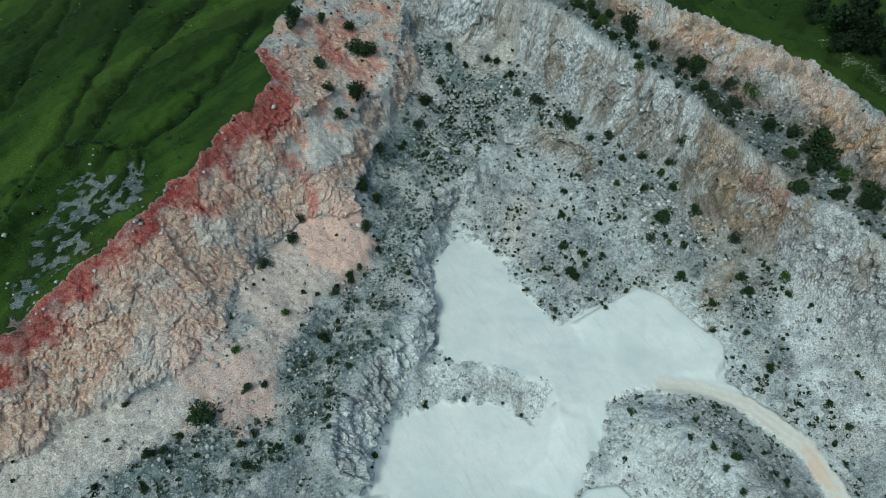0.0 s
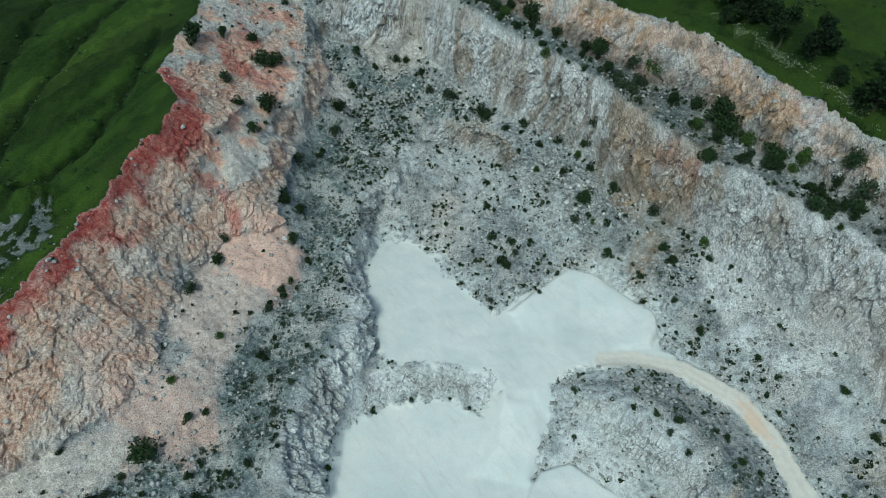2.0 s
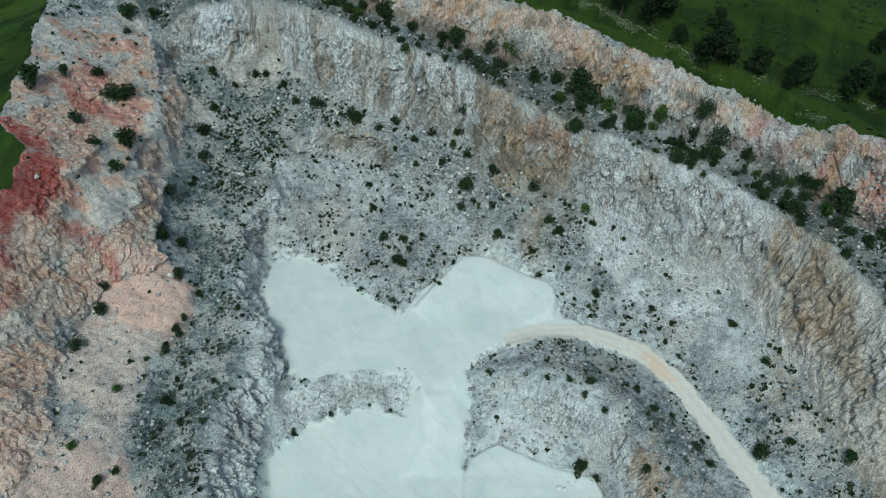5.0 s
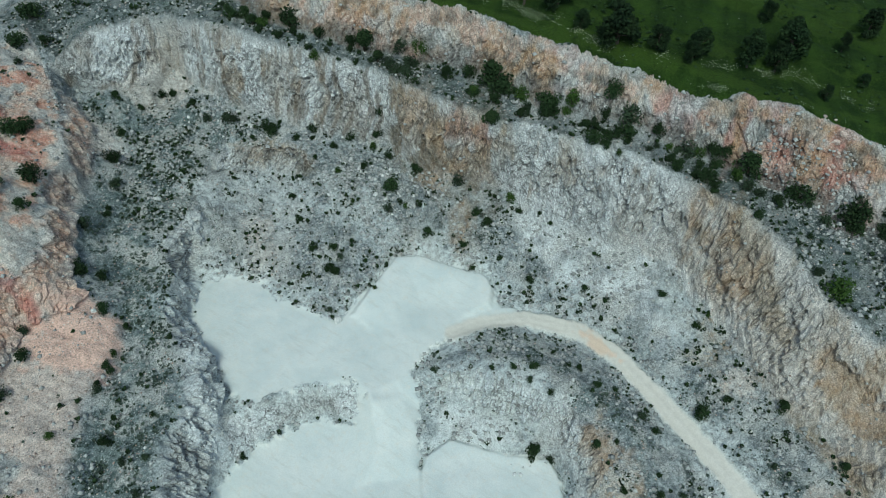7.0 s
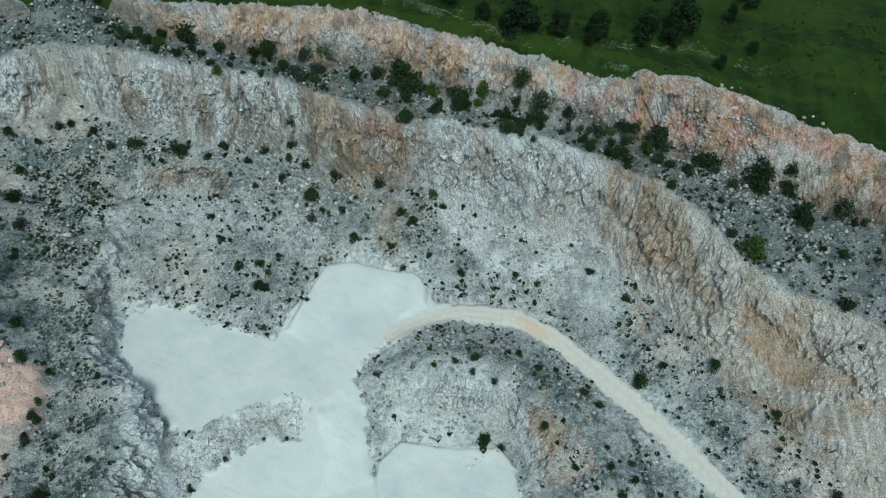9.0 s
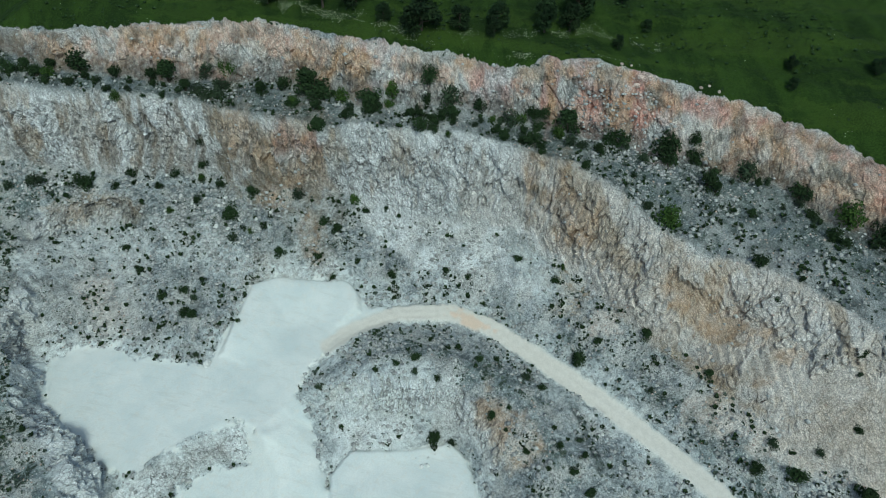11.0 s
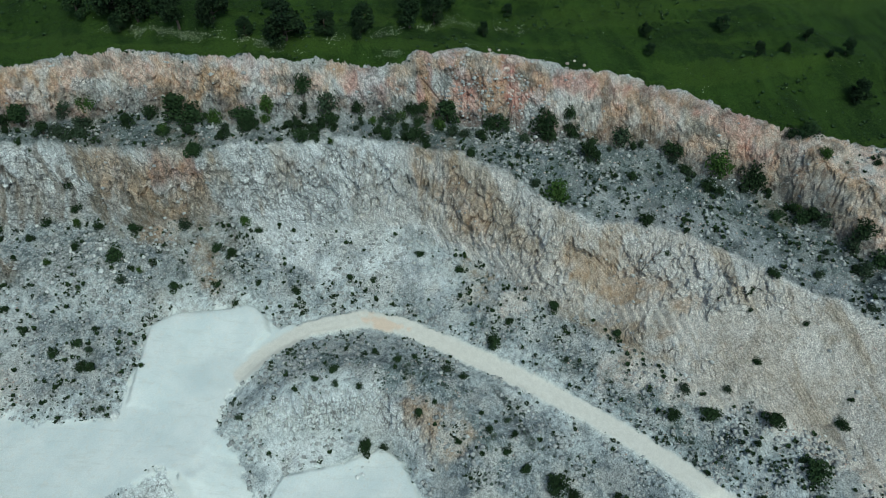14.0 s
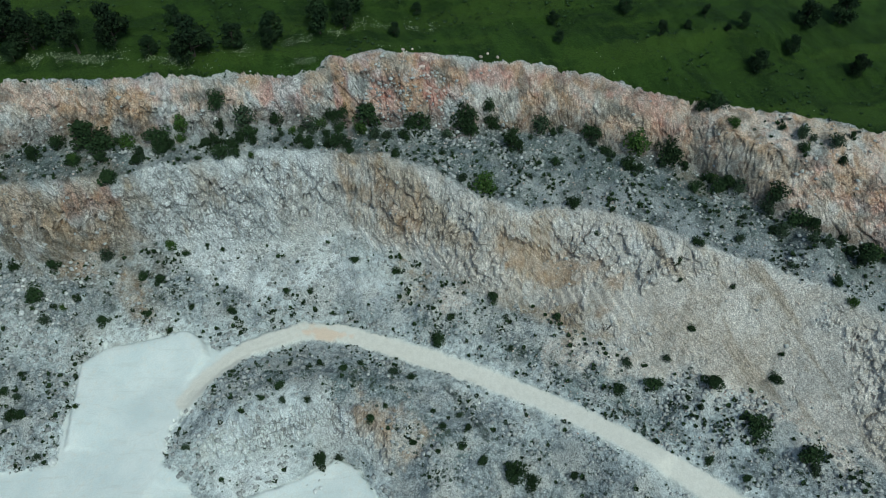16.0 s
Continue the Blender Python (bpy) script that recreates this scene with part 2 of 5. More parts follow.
def along(line, x, y):
    """Length along a line, in plan, to the place nearest to each point."""
    best, where, start = np.full(x.shape, 1e9), np.zeros(x.shape), 0.0
    for p, q in zip(line[:-1], line[1:]):
        dx, dy = q[0] - p[0], q[1] - p[1]
        t = np.clip(((x - p[0]) * dx + (y - p[1]) * dy) / (dx * dx + dy * dy + 1e-9), 0, 1)
        d = (x - p[0] - t * dx) ** 2 + (y - p[1] - t * dy) ** 2
        where = np.where(d < best, start + t * math.hypot(dx, dy), where)
        best = np.minimum(best, d)
        start += math.hypot(dx, dy)
    return where


def within(poly, x, y):
    """Signed distance in plan to a closed outline, positive inside."""
    inside = np.zeros(x.shape, bool)
    for p, q in zip(poly, list(poly[1:]) + [poly[0]]):
        if p[1] != q[1]:
            inside ^= ((p[1] > y) != (q[1] > y)) & (x < (q[0] - p[0]) * (y - p[1]) / (q[1] - p[1]) + p[0])
    d = near(list(poly) + [poly[0]], x, y)
    return np.where(inside, d, -d)


# ---- the ground's height from the land forms ----
def tin_points():
    pts = []
    for line in LANDFORMS:
        for p, q in zip(line[:-1], line[1:]):
            n = max(1, int(math.dist(p[:2], q[:2]) / 1.5))
            pts += [tuple(np.add(p, np.subtract(q, p) * i / n)) for i in range(n)]
        pts.append(line[-1])
    # the part behind the camera: the pit floor runs on and climbs to the far rim
    for a in range(-60, 241, 12):
        c, s = math.cos(radians(a)), math.sin(radians(a))
        if a < -35 or a > 215:
            continue
        pts.append((200 * c + 20, 190 * s + 60, 40 + 3 * math.sin(a * 0.07)))
        pts.append((600 * c, 600 * s, 52 + 6 * math.sin(a * 0.05)))
    for a in range(200, 345, 12):
        c, s = math.cos(radians(a)), math.sin(radians(a))
        pts += [(50 * c + 5, 40 * s + 10, -6), (75 * c + 5, 70 * s, 4), (100 * c, 100 * s, 22), (220 * c, 220 * s, 32), (600 * c, 600 * s, 45)]
    pts += [(-5, 20, -6.5), (25, 15, -6.5), (-25, 15, -5)]
    for a in range(0, 360, 30):
        pts.append((2800 * math.cos(radians(a)), 2800 * math.sin(radians(a)), 60))
    return pts


def axis_steps(lo, hi, step, far):
    mid = list(np.arange(lo, hi + 1e-6, step))
    up, d = [], step
    while (up[-1] if up else hi) < far:
        d *= 1.16
        up.append((up[-1] if up else hi) + d)
    down, d = [], step
    while (down[-1] if down else lo) > -far:
        d *= 1.16
        down.append((down[-1] if down else lo) - d)
    return np.array(down[::-1] + mid + up)


STEP = 0.31
GX, GY = axis_steps(-88, 138, STEP, 2500), axis_steps(-52, 172, STEP, 2500)


def raster_tin(gx, gy):
    from mathutils.geometry import delaunay_2d_cdt
    pts = tin_points()
    keep, seen = [], set()
    for p in pts:
        key = (round(p[0] / 0.7), round(p[1] / 0.7))
        if key not in seen:
            seen.add(key)
            keep.append(p)
    verts, _, faces, orig, _, _ = delaunay_2d_cdt([Vector(p[:2]) for p in keep], [], [], 0, 1e-5)
    zs = [keep[o[0]][2] if o else 0.0 for o in orig]
    z = np.full((len(gy), len(gx)), 60.0)
    for f in faces:
        (ax, ay), (bx, by), (cx, cy) = [verts[i] for i in f]
        i0, i1 = np.searchsorted(gx, [min(ax, bx, cx), max(ax, bx, cx)])
        j0, j1 = np.searchsorted(gy, [min(ay, by, cy), max(ay, by, cy)])
        det = (by - cy) * (ax - cx) + (cx - bx) * (ay - cy)
        if i0 == i1 or j0 == j1 or abs(det) < 1e-9:
            continue
        X, Y = np.meshgrid(gx[i0:i1], gy[j0:j1])
        u = ((by - cy) * (X - cx) + (cx - bx) * (Y - cy)) / det
        v = ((cy - ay) * (X - cx) + (ax - cx) * (Y - cy)) / det
        w = 1 - u - v
        m = (u > -1e-6) & (v > -1e-6) & (w > -1e-6)
        z[j0:j1, i0:i1][m] = (u * zs[f[0]] + v * zs[f[1]] + w * zs[f[2]])[m]
    return z


def blur(z, n):
    for _ in range(n):
        p = np.pad(z, 1, mode="edge")
        z = (p[1:-1, 1:-1] * 2 + p[:-2, 1:-1] + p[2:, 1:-1] + p[1:-1, :-2] + p[1:-1, 2:]) / 6
    return z


X, Y = np.meshgrid(GX, GY)
Z0 = blur(raster_tin(GX, GY), 2)
gyy, gxx = np.gradient(Z0, GY, GX)
SLOPE = np.hypot(gxx, gyy)

# ---- zones of the ground, in plan ----
wob = (fbm(X * 0.35, Y * 0.35, seed=3) - 0.5) * 2
wob2 = (fbm(X * 1.3, Y * 1.3, seed=9) - 0.5) * 2
FLOOR_ONLY = FLOOR_EDGE[:16] + ROAD_INNER[1:7][::-1] + [(19.7, 62)] + FLOOR_EDGE_NEAR[::-1]
floor_d = within(FLOOR_ONLY, X, Y)
pit_d = within([(-8.4, 59.7), (0.6, 63.4), (5.7, 63.9), (11.7, 62.3), (16.9, 58.6), (21.1, 64.8), (28.4, 65.9), (29.2, 58.1), (24.2, 49.9), (22.5, 44.2), (17.9, 27.5), (-23.5, 27.5), (-13.3, 46)], X, Y)
HEAP = [(24, 77), (30.6, 80.9), (37.7, 85.1), (42.5, 83.2), (46.5, 77.6), (51.2, 72.4), (51.1, 68.4), (48.1, 65.4), (35, 66.2), (27.2, 69.3)]
SMALL_HEAP = [(21.8, 45.6), (23.9, 47.9), (29.3, 48.6), (36, 41.6), (42.2, 36.7), (41.8, 32.5), (38.8, 27.6), (34.2, 20.3), (16.6, 35.5)]
small_pit_d, heap_d = within(SMALL_HEAP, X, Y), within(HEAP, X, Y)
ROAD_LINE = [(39.1, 63.8), (44.3, 63.3), (52.9, 60), (59.6, 53), (62.1, 45.5), (62.8, 34.2), (63, 20.1), (62.6, 8.9), (61.8, -0.7), (60.3, -9.9), (57.8, -22.4), (53.9, -33.7), (49.4, -43.3)]
road_d = near(ROAD_LINE, X, Y)
north_grass = within(UPPER_CREST + [(170, -60), (900, -60), (900, 900), (-30, 900)], X, Y)
west_grass = within(RED_CREST + [(-40, 900), (-900, 900), (-900, 20)], X, Y)
north_d = np.maximum(north_grass, west_grass)
back_grass = np.where(Y < -75, smooth(95, 110, np.hypot(X, Y)), 0)
grass = np.clip(smooth(-0.1, 0.3, north_d + wob * 0.8 + wob2 * 0.4) + back_grass, 0, 1)
GRAVEL = [(-61.4, 59.4), (-61.4, 55.6), (-57.9, 67.7), (-52.2, 76.9), (-48.4, 83.2), (-51.5, 87.2), (-58.6, 88.6), (-62, 84.5), (-63.8, 76.9), (-64.7, 67.7)]
gravel = smooth(-2.5, 1.5, within(GRAVEL, X, Y) + wob * 4.5)
grass = grass * (1 - 0.62 * gravel * smooth(0.36, 0.50, fbm(X * 0.9, Y * 0.9, seed=88)))
white = np.maximum.reduce([smooth(-0.4, 0.5, floor_d + wob2 * 1.3 + wob * 1.2), smooth(-0.4, 0.5, pit_d + wob2 * 1.3 + wob * 1.2), smooth(-0.2, 0.3, small_pit_d + wob2 * 0.4)])
road = smooth(2.5, 1.4, road_d + wob2 * 0.5)
bed = np.maximum(white, road)
cliff = np.zeros_like(X)
red_hill = within(RED_CREST[:11] + RED_BROW[::-1] + BUTTRESS_FOOT[::-1] + RED_FOOT[::-1], X, Y)
red_d = near(RED_CREST[:11], X, Y)
bench_n = within(SCARP_CREST[2:] + UPPER_FOOT[::-1], X, Y)
bench_w = within(TALUS_FOOT + BUTTRESS_FOOT[1:] + [(10, 143), (30, 118), (14, 124)] + LEDGE_CREST[::-1] + LEDGE_CREST_NEAR[::-1], X, Y)
upper = within(UPPER_FOOT + UPPER_CREST[::-1], X, Y)
terrace = np.where(X < -9, within(RED_CREST[9:] + [(-9, 160)] + RED_BROW[::-1], X, Y), -9)
scarp = within(SCARP_FOOT + SCARP_CREST[::-1], X, Y)
face_d = np.maximum.reduce([
    scarp, upper, red_hill, within(RED_BROW + BUTTRESS_FOOT[::-1], X, Y),
    within(LEDGE_CREST[:9] + LEDGE_FOOT[::-1], X, Y), within(MOUND_FACE_TOP + MOUND_FACE_FOOT[::-1], X, Y),
    within(FLOOR_EDGE_NEAR + PIT_BANK_FOOT[::-1], X, Y), within(HOLLOW_RIM + HOLLOW_FOOT[::-1], X, Y)])
cliff = smooth(-0.3, 0.7, face_d + wob * 0.8) * smooth(0.30, 0.6, SLOPE + wob * 0.1)
s2_ = X * 0.80 - Y * 0.60
scarp_on = smooth(-1, 1, scarp)
patch = fbm(X * 0.16, Y * 0.16, Z0 * 0.16, 4, 19)
streaks = fbm(s2_ * 0.42, Z0 * 0.05, seed=87)
patch2 = fbm(X * 0.3, Y * 0.3, Z0 * 0.3, 4, 29)


def blot(poly, soft=1.5):
    return smooth(-soft, soft, within(poly, X, Y) + wob * soft * 2.2 + wob2 * soft * 1.0)


# colour zones of the bare ground
RED_WEDGE = [(-31.9, 105.6), (-29.3, 108.7), (-27.1, 106.8), (-28.1, 103.9), (-29.1, 101.7), (-31.3, 99.1), (-33.8, 97.6), (-34.5, 98.7), (-33.2, 101.6)]
RED_STREAK = [(-27.6, 101.5), (-26.9, 100.1), (-23.9, 95.9), (-22.1, 92.5), (-24.5, 92.8), (-26.8, 96.1), (-29.2, 98.5)]
RED_SPOT = [(-37.6, 95), (-35.8, 96.2), (-35.7, 95), (-37.5, 92), (-36.3, 89.9), (-37.6, 88.6), (-38.4, 91.3)]
RED_BAND = [(-25.6, 129.5), (-21.9, 128.3), (-18.1, 125.9), (-15.1, 124), (-16.2, 121), (-21.2, 123.5), (-25.7, 125.2)]
RED_BAND_HIGH = [(-22.3, 141.4), (-20, 135.5), (-18.2, 133.4), (-19.9, 131.5), (-22.4, 135.4)]
RUSTY_BROW = [(56.3, 95), (60.3, 88.9), (60.2, 86.4), (58.1, 89.4), (54.7, 95.1)]
RED_CAP_EAST = [(102.3, 47.2), (107.3, 35.6), (111.5, 25.9), (112.9, 16.4), (112.2, 17), (109.9, 27.3), (105.1, 36.8), (100.4, 46.3)]
red = smooth(0.30, 0.80, 0.98 - red_d / 6.0 + (patch2 - 0.5) * 1.5 + wob * 0.15) * (1 - grass) * smooth(-2, 0, red_hill + 0.5)
red = np.maximum.reduce([
    red, blot(RED_WEDGE, 0.7), blot(RED_STREAK, 0.9) * 0.6, blot(RED_SPOT, 0.7) * 0.8, blot(RED_BAND, 0.7) * 0.7, blot(RED_BAND_HIGH, 0.6) * 0.6,
    blot(RUSTY_BROW, 0.8) * 0.35, blot(RED_CAP_EAST, 0.8) * smooth(0.40, 0.55, patch2) * 0.5])
red = np.maximum(red, smooth(0.50, 0.62, patch2) * smooth(0, 3, terrace) * 0.35)
red = np.maximum(red, blot([(99.6, 66), (101.2, 63.2), (88.3, 54.1), (87, 55.1)], 0.5) * 0.4)
hill_tan = smooth(-0.5, 2, red_hill + wob)
tan = hill_tan * (0.45 + 0.5 * smooth(0.40, 0.52, patch + (streaks - 0.5) * 0.3))
cream = hill_tan * 0.9
cream = np.maximum(cream, blot([(-68.9, 49.3), (-62.3, 57.8), (-55.8, 58.8), (-46, 54.8), (-46.2, 52.5), (-52.7, 49.7), (-57.2, 44.1), (-66, 39.2)]) * 0.9)
cream = np.maximum(cream, blot([(-43.7, 86.1), (-38.3, 88.8), (-33.8, 80.8), (-36.2, 78.3), (-42.1, 83.4)]) * 0.9)
talus_w = within(RED_FOOT + TALUS_FOOT[::-1], X, Y)
pink = blot([(-26.2, 93.2), (-16.5, 95.4), (-12.9, 86.1), (-18.4, 79.4), (-27.2, 84.7)])
pink = np.maximum(pink, blot([(-42.3, 66.7), (-35.7, 66.7), (-27.4, 61.3), (-29.1, 55.2), (-39.1, 53.3), (-43.5, 57.2)], 2.5) * 0.75)
pink = np.maximum(pink, smooth(-1, 1.5, within(RED_FOOT[3:] + TALUS_FOOT[::-1][:6], X, Y) + wob) * 0.35)
cream = np.maximum(cream, smooth(-1, 1.5, talus_w + wob) * (1 - pink) * 0.85)
cream = np.maximum(cream, smooth(-0.5, 1, upper) * smooth(46, 30, Y) * smooth(40, 60, X) * 0.7)
pale_scree = blot([(65.7, 81.3), (68.2, 71.4), (81, 56.1), (76.1, 41.4), (69.2, 40.5), (65.2, 57.1), (61.2, 66.7), (60.6, 75.1)], 2)
cream = np.maximum(cream, scarp_on * smooth(52, 40, Y) * smooth(0.38, 0.5, patch2) * 0.8)
cream = np.maximum(cream, blot([(1.6, 145.8), (8.3, 145.5), (16.1, 148.8), (18, 139.9), (11.3, 138.6), (4.6, 140.7)], 0.8) * 0.6)
cream = np.maximum(cream, blot([(-6.9, 142.4), (-1.6, 137.3), (-1, 127.6), (-5.3, 126.2), (-8.1, 133.7)], 1.0) * 0.8)
cream = np.maximum(cream, blot([(77.2, 9), (76.3, -1.3), (81.3, -19.4), (86.3, -43.1), (73.2, -43.2), (71.7, -29.4), (74.6, -14.9), (71.8, -2.4), (70.7, 9.1)], 2.5) * 0.8)
cream = np.maximum(cream, blot([(14.3, 106.8), (19.3, 104), (16.8, 91.6), (9.8, 94)], 1.5) * 0.6)
tan = np.maximum(tan, smooth(-1, 0.6, upper + wob * 0.5) * smooth(0.40, 0.54, patch2) * 0.65)
red = np.maximum(red, smooth(-1, 0.6, upper + wob * 0.5) * smooth(0.56, 0.68, patch) * 0.35)
red = np.maximum(red, blot([(101.1, 65.2), (108.4, 55.2), (111.7, 39.8), (99.3, 32.9), (96.9, 43), (96.7, 56.8)], 1.5) * smooth(0.42, 0.6, patch2) * 0.45)
tan = np.maximum(tan, smooth(-2, 2, terrace) * smooth(0.42, 0.54, patch2))
cream = np.maximum(cream, smooth(-2, 2, terrace) * 0.75)
ochre = np.maximum.reduce([
    smooth(0.40, 0.56, patch2) * blot([(86.9, 57.8), (89.2, 48.1), (80.4, 38.3), (72.9, 31.8), (72.3, 36.8), (77.3, 45.8), (80.5, 53.2)]),
    smooth(0.36, 0.56, patch2) * blot([(86.1, 23.9), (86.9, 16.5), (83.2, 8), (78.9, -1.1), (74.8, 2.8), (74.6, 12.6), (76.6, 20.5)]) * 0.9,
    smooth(0.38, 0.56, patch2) * blot([(56.5, 112.7), (57.8, 105.8), (56.2, 96.5), (65.6, 96.8), (66.8, 89.9), (62.8, 84.2), (57.8, 85.3), (49.7, 81.1), (48, 91.7), (45.3, 101.6)]) * 0.95,
    blot([(54, 87), (54.9, 83.2), (49.5, 72.9), (46.8, 73.2), (48.8, 80.9)]) * 0.8,
    blot([(42.6, 91.2), (45.4, 86.1), (45.5, 75), (39.6, 86)]) * 0.5,
    np.zeros_like(X)])
ochre = np.maximum.reduce([
    ochre,
    blot([(50.8, 36.1), (48.1, 26.5), (46.8, 21.8), (43.5, 27.3), (46.7, 35.1)]) * 0.7,
    blot([(112.4, 17.2), (113.8, 0.5), (108.1, -10.4), (102.9, -9.3), (107, 4.3)]) * 0.7,
    blot([(81.3, -3.5), (85.5, -13.6), (81.7, -20), (84.3, -29), (78.3, -20.4), (77.3, -6.4)], 2.5) * 0.5,
    blot([(16.6, 124.5), (27.5, 119.7), (33.2, 110.2), (30.2, 109), (20.1, 116.7)], 0.8) * 0.7,
    smooth(0.52, 0.66, patch) * scarp_on * 0.3, smooth(0.57, 0.68, streaks) * scarp_on * 0.7 * smooth(0.42, 0.58, patch2),
    smooth(-0.5, 0.6, upper + wob * 0.5) * 0.35 * smooth(0.5, 0.4, patch)]) * (0.65 + 0.35 * smooth(0.44, 0.56, fbm(X * 0.7, Y * 0.7, Z0 * 0.7, 4, 127)))
cream = np.maximum.reduce([cream, smooth(-0.5, 0.6, upper + wob * 0.5) * 0.2, scarp_on * smooth(64, 50, Y) * 0.55])
scrub = np.maximum(smooth(-1, 2, bench_n + wob * 2), smooth(-1, 2, bench_w + wob * 2)) * (1 - 0.85 * pink)
scrub = np.maximum(scrub, blot([(66.8, 48.8), (71.3, 27.9), (73.3, 7), (71.9, -13.2), (69.9, -27.2), (61.2, -23.9), (61.1, -6), (65.1, 14.8), (66.2, 36.9)], 3) * smooth(0.4, 0.55, patch2) * 0.8)
scrub = np.maximum(scrub, blot([(47, 58.2), (56.3, 38.8), (54.8, 25.3), (48.4, 16.6), (46.2, 19.6), (50.6, 29.6), (48.4, 43.4), (43.1, 53.4)], 1.5) * smooth(0.42, 0.55, patch2) * 0.8)
scrub = np.maximum(scrub, gravel)
mound_face = within(MOUND_FACE_TOP + MOUND_FACE_FOOT[::-1], X, Y)
cream = np.maximum(cream, blot([(0.9, 112.7), (14.1, 124.4), (32.5, 111.8), (18.2, 89.2), (4.6, 95.4)], 2) * 0.18)
turf = smooth(-0.5, 1.5, bench_n + wob) * smooth(0.40, 0.60, patch) * 0.35
turf = np.maximum(turf, blot([(88.2, 55.7), (99.1, 47.8), (106.9, 37), (86.2, 20.7), (87.7, 30.9), (88.4, 43)], 2) * smooth(-0.5, 1, bench_n) * 0.35)
grass = np.maximum(grass, turf)
pale = cliff * smooth(0.36, 0.5, fbm(X * 0.15, Y * 0.15, seed=19)) * (1 - hill_tan) * (1 - ochre) * smooth(0, -1, upper)
pale = np.maximum(pale, pale_scree * 0.5)
pale = np.maximum(pale, smooth(-0.5, 1, mound_face + wob) * 0.8)
pale = np.maximum(pale, blot([(30.4, 54), (39.3, 45.7), (39.5, 40.8), (33.1, 45), (27.5, 48.8)], 1) * 0.8)
seams = smooth(0.54, 0.64, fbm((X * 0.36 - Y * 0.62 + Z0 * 0.7) * 0.30, (X * 0.86 + Y * 0.5) * 0.03, seed=89)) * scarp_on * smooth(55, 45, Y)
ochre = np.maximum(ochre, seams * 0.65)
pale = np.maximum(pale, blot([(93.4, 25.3), (96.9, 15.1), (98.1, 4.4), (95, -11.7), (94.8, -26.3), (93.3, -41.7), (77.2, -41.8), (76.2, -23.6), (79.9, -9.5), (80.2, 2.2), (86.9, 16.5)], 1.5) * 0.75)
pale = np.maximum(pale, blot([(65.1, 88.9), (77.8, 86.8), (88.5, 67.6), (74, 48.8), (69.3, 53.1), (62.3, 61.4), (59.4, 73.5)], 1.5) * 0.85)
# orange and tan scree chutes
ORANGE_FAN = [(50.7, 96.4), (54.4, 92.1), (57.1, 88.2), (54.6, 87.9), (49.6, 88.8), (48.8, 93.2)]
ORANGE_FAN_LOW = [(49.9, 86.1), (53.7, 84.3), (51.3, 78.9), (48.7, 77.1), (48.2, 82.3)]
OCHRE_GULLY = [(53, 105.4), (54.1, 100.5), (53.3, 97.9), (55.2, 91.4), (52.9, 92.6), (50.8, 98.1), (49.7, 102.2), (50.7, 103.9)]
BROWN_SPUR = [(57.1, 88.2), (60, 86.5), (59.5, 83.2), (57.4, 78.7), (55.1, 81.7)]
BROWN_FACE = [(56.6, 95.9), (60.2, 89.9), (58.4, 86.2), (55.6, 88.2), (53.1, 92.6), (51.6, 97.8)]
TAN_SLOPE = [(81.6, 23.4), (83.8, 20.1), (85.4, 13.4), (84.6, 5.9), (84.1, -1), (81.2, -0.4), (81.2, 9), (80.8, 16.1), (79.3, 21.4)]
OCHRE_BEDS = [(82.1, 57.4), (83.9, 52.6), (84.2, 42.7), (81.8, 36.3), (78.1, 32.5), (79.4, 39.4), (81.6, 50.9)]
ORANGE_CHUTE = [(71.8, 95), (73.8, 91.9), (71.7, 91.9), (68.1, 93.8), (67.2, 96.1), (70.2, 94.3)]
RUST_FACE = [(73.8, 92.1), (75.8, 87), (72.9, 85.4), (71.2, 87), (70.7, 90.8)]
RUST_STREAK = [(94.2, 61.8), (95.4, 60.4), (93.5, 57.9), (91.4, 55.2), (90.7, 56.4), (92.9, 58.9)]
TAN_EAST = [(108.3, 24), (111.9, 9.1), (110.2, -6.9), (106.9, -20.2), (108.9, -30.8), (103, -33.5), (105.1, -21.6), (107.8, -8.6), (108.9, 7.5), (107.8, 22.3)]
orange = np.maximum.reduce([
    blot(ORANGE_FAN, 0.8) * 0.75, blot(ORANGE_FAN_LOW, 0.8) * 0.6, blot(OCHRE_GULLY, 0.7) * 0.55, blot(BROWN_FACE, 1.0) * 0.35, blot(BROWN_SPUR, 0.8) * 0.3,
    blot(TAN_SLOPE, 2.0) * 0.65, blot(OCHRE_BEDS, 1.5) * 0.6, blot(ORANGE_CHUTE, 0.7), blot(RUST_FACE, 0.8) * 0.9, blot(RUST_STREAK, 0.4) * 0.9, blot(TAN_EAST, 0.8) * 0.5,
    smooth(-0.5, 0.6, upper + wob * 0.5) * smooth(0.50, 0.62, fbm(s2_ * 0.2, Z0 * 0.15, seed=113)) * 0.8]) * (0.6 + 0.4 * smooth(0.40, 0.56, fbm(X * 0.8, Y * 0.8, Z0 * 0.8, 4, 129)))
CREAM_EAST = [(78.3, 10.3), (77.5, -7.1), (75, -18.9), (74.5, -22.7), (75.9, -30.6), (68.9, -32.8), (66.9, -43.1), (87.4, -36.6), (90.3, -26), (88.8, -13.4), (85.7, -0.4), (81.5, 11.6)]
PALE_RIM = [(84.9, 41), (85.9, 30.5), (88.6, 20.9), (92.9, 9.4), (88.3, 3.1), (86.7, 8.7), (86.1, 17.7), (84.3, 28.4), (84, 37.2)]
CREAM_UPPER = [(64.3, 108.5), (70.4, 97.1), (68.7, 96.1), (63.1, 107.9)]
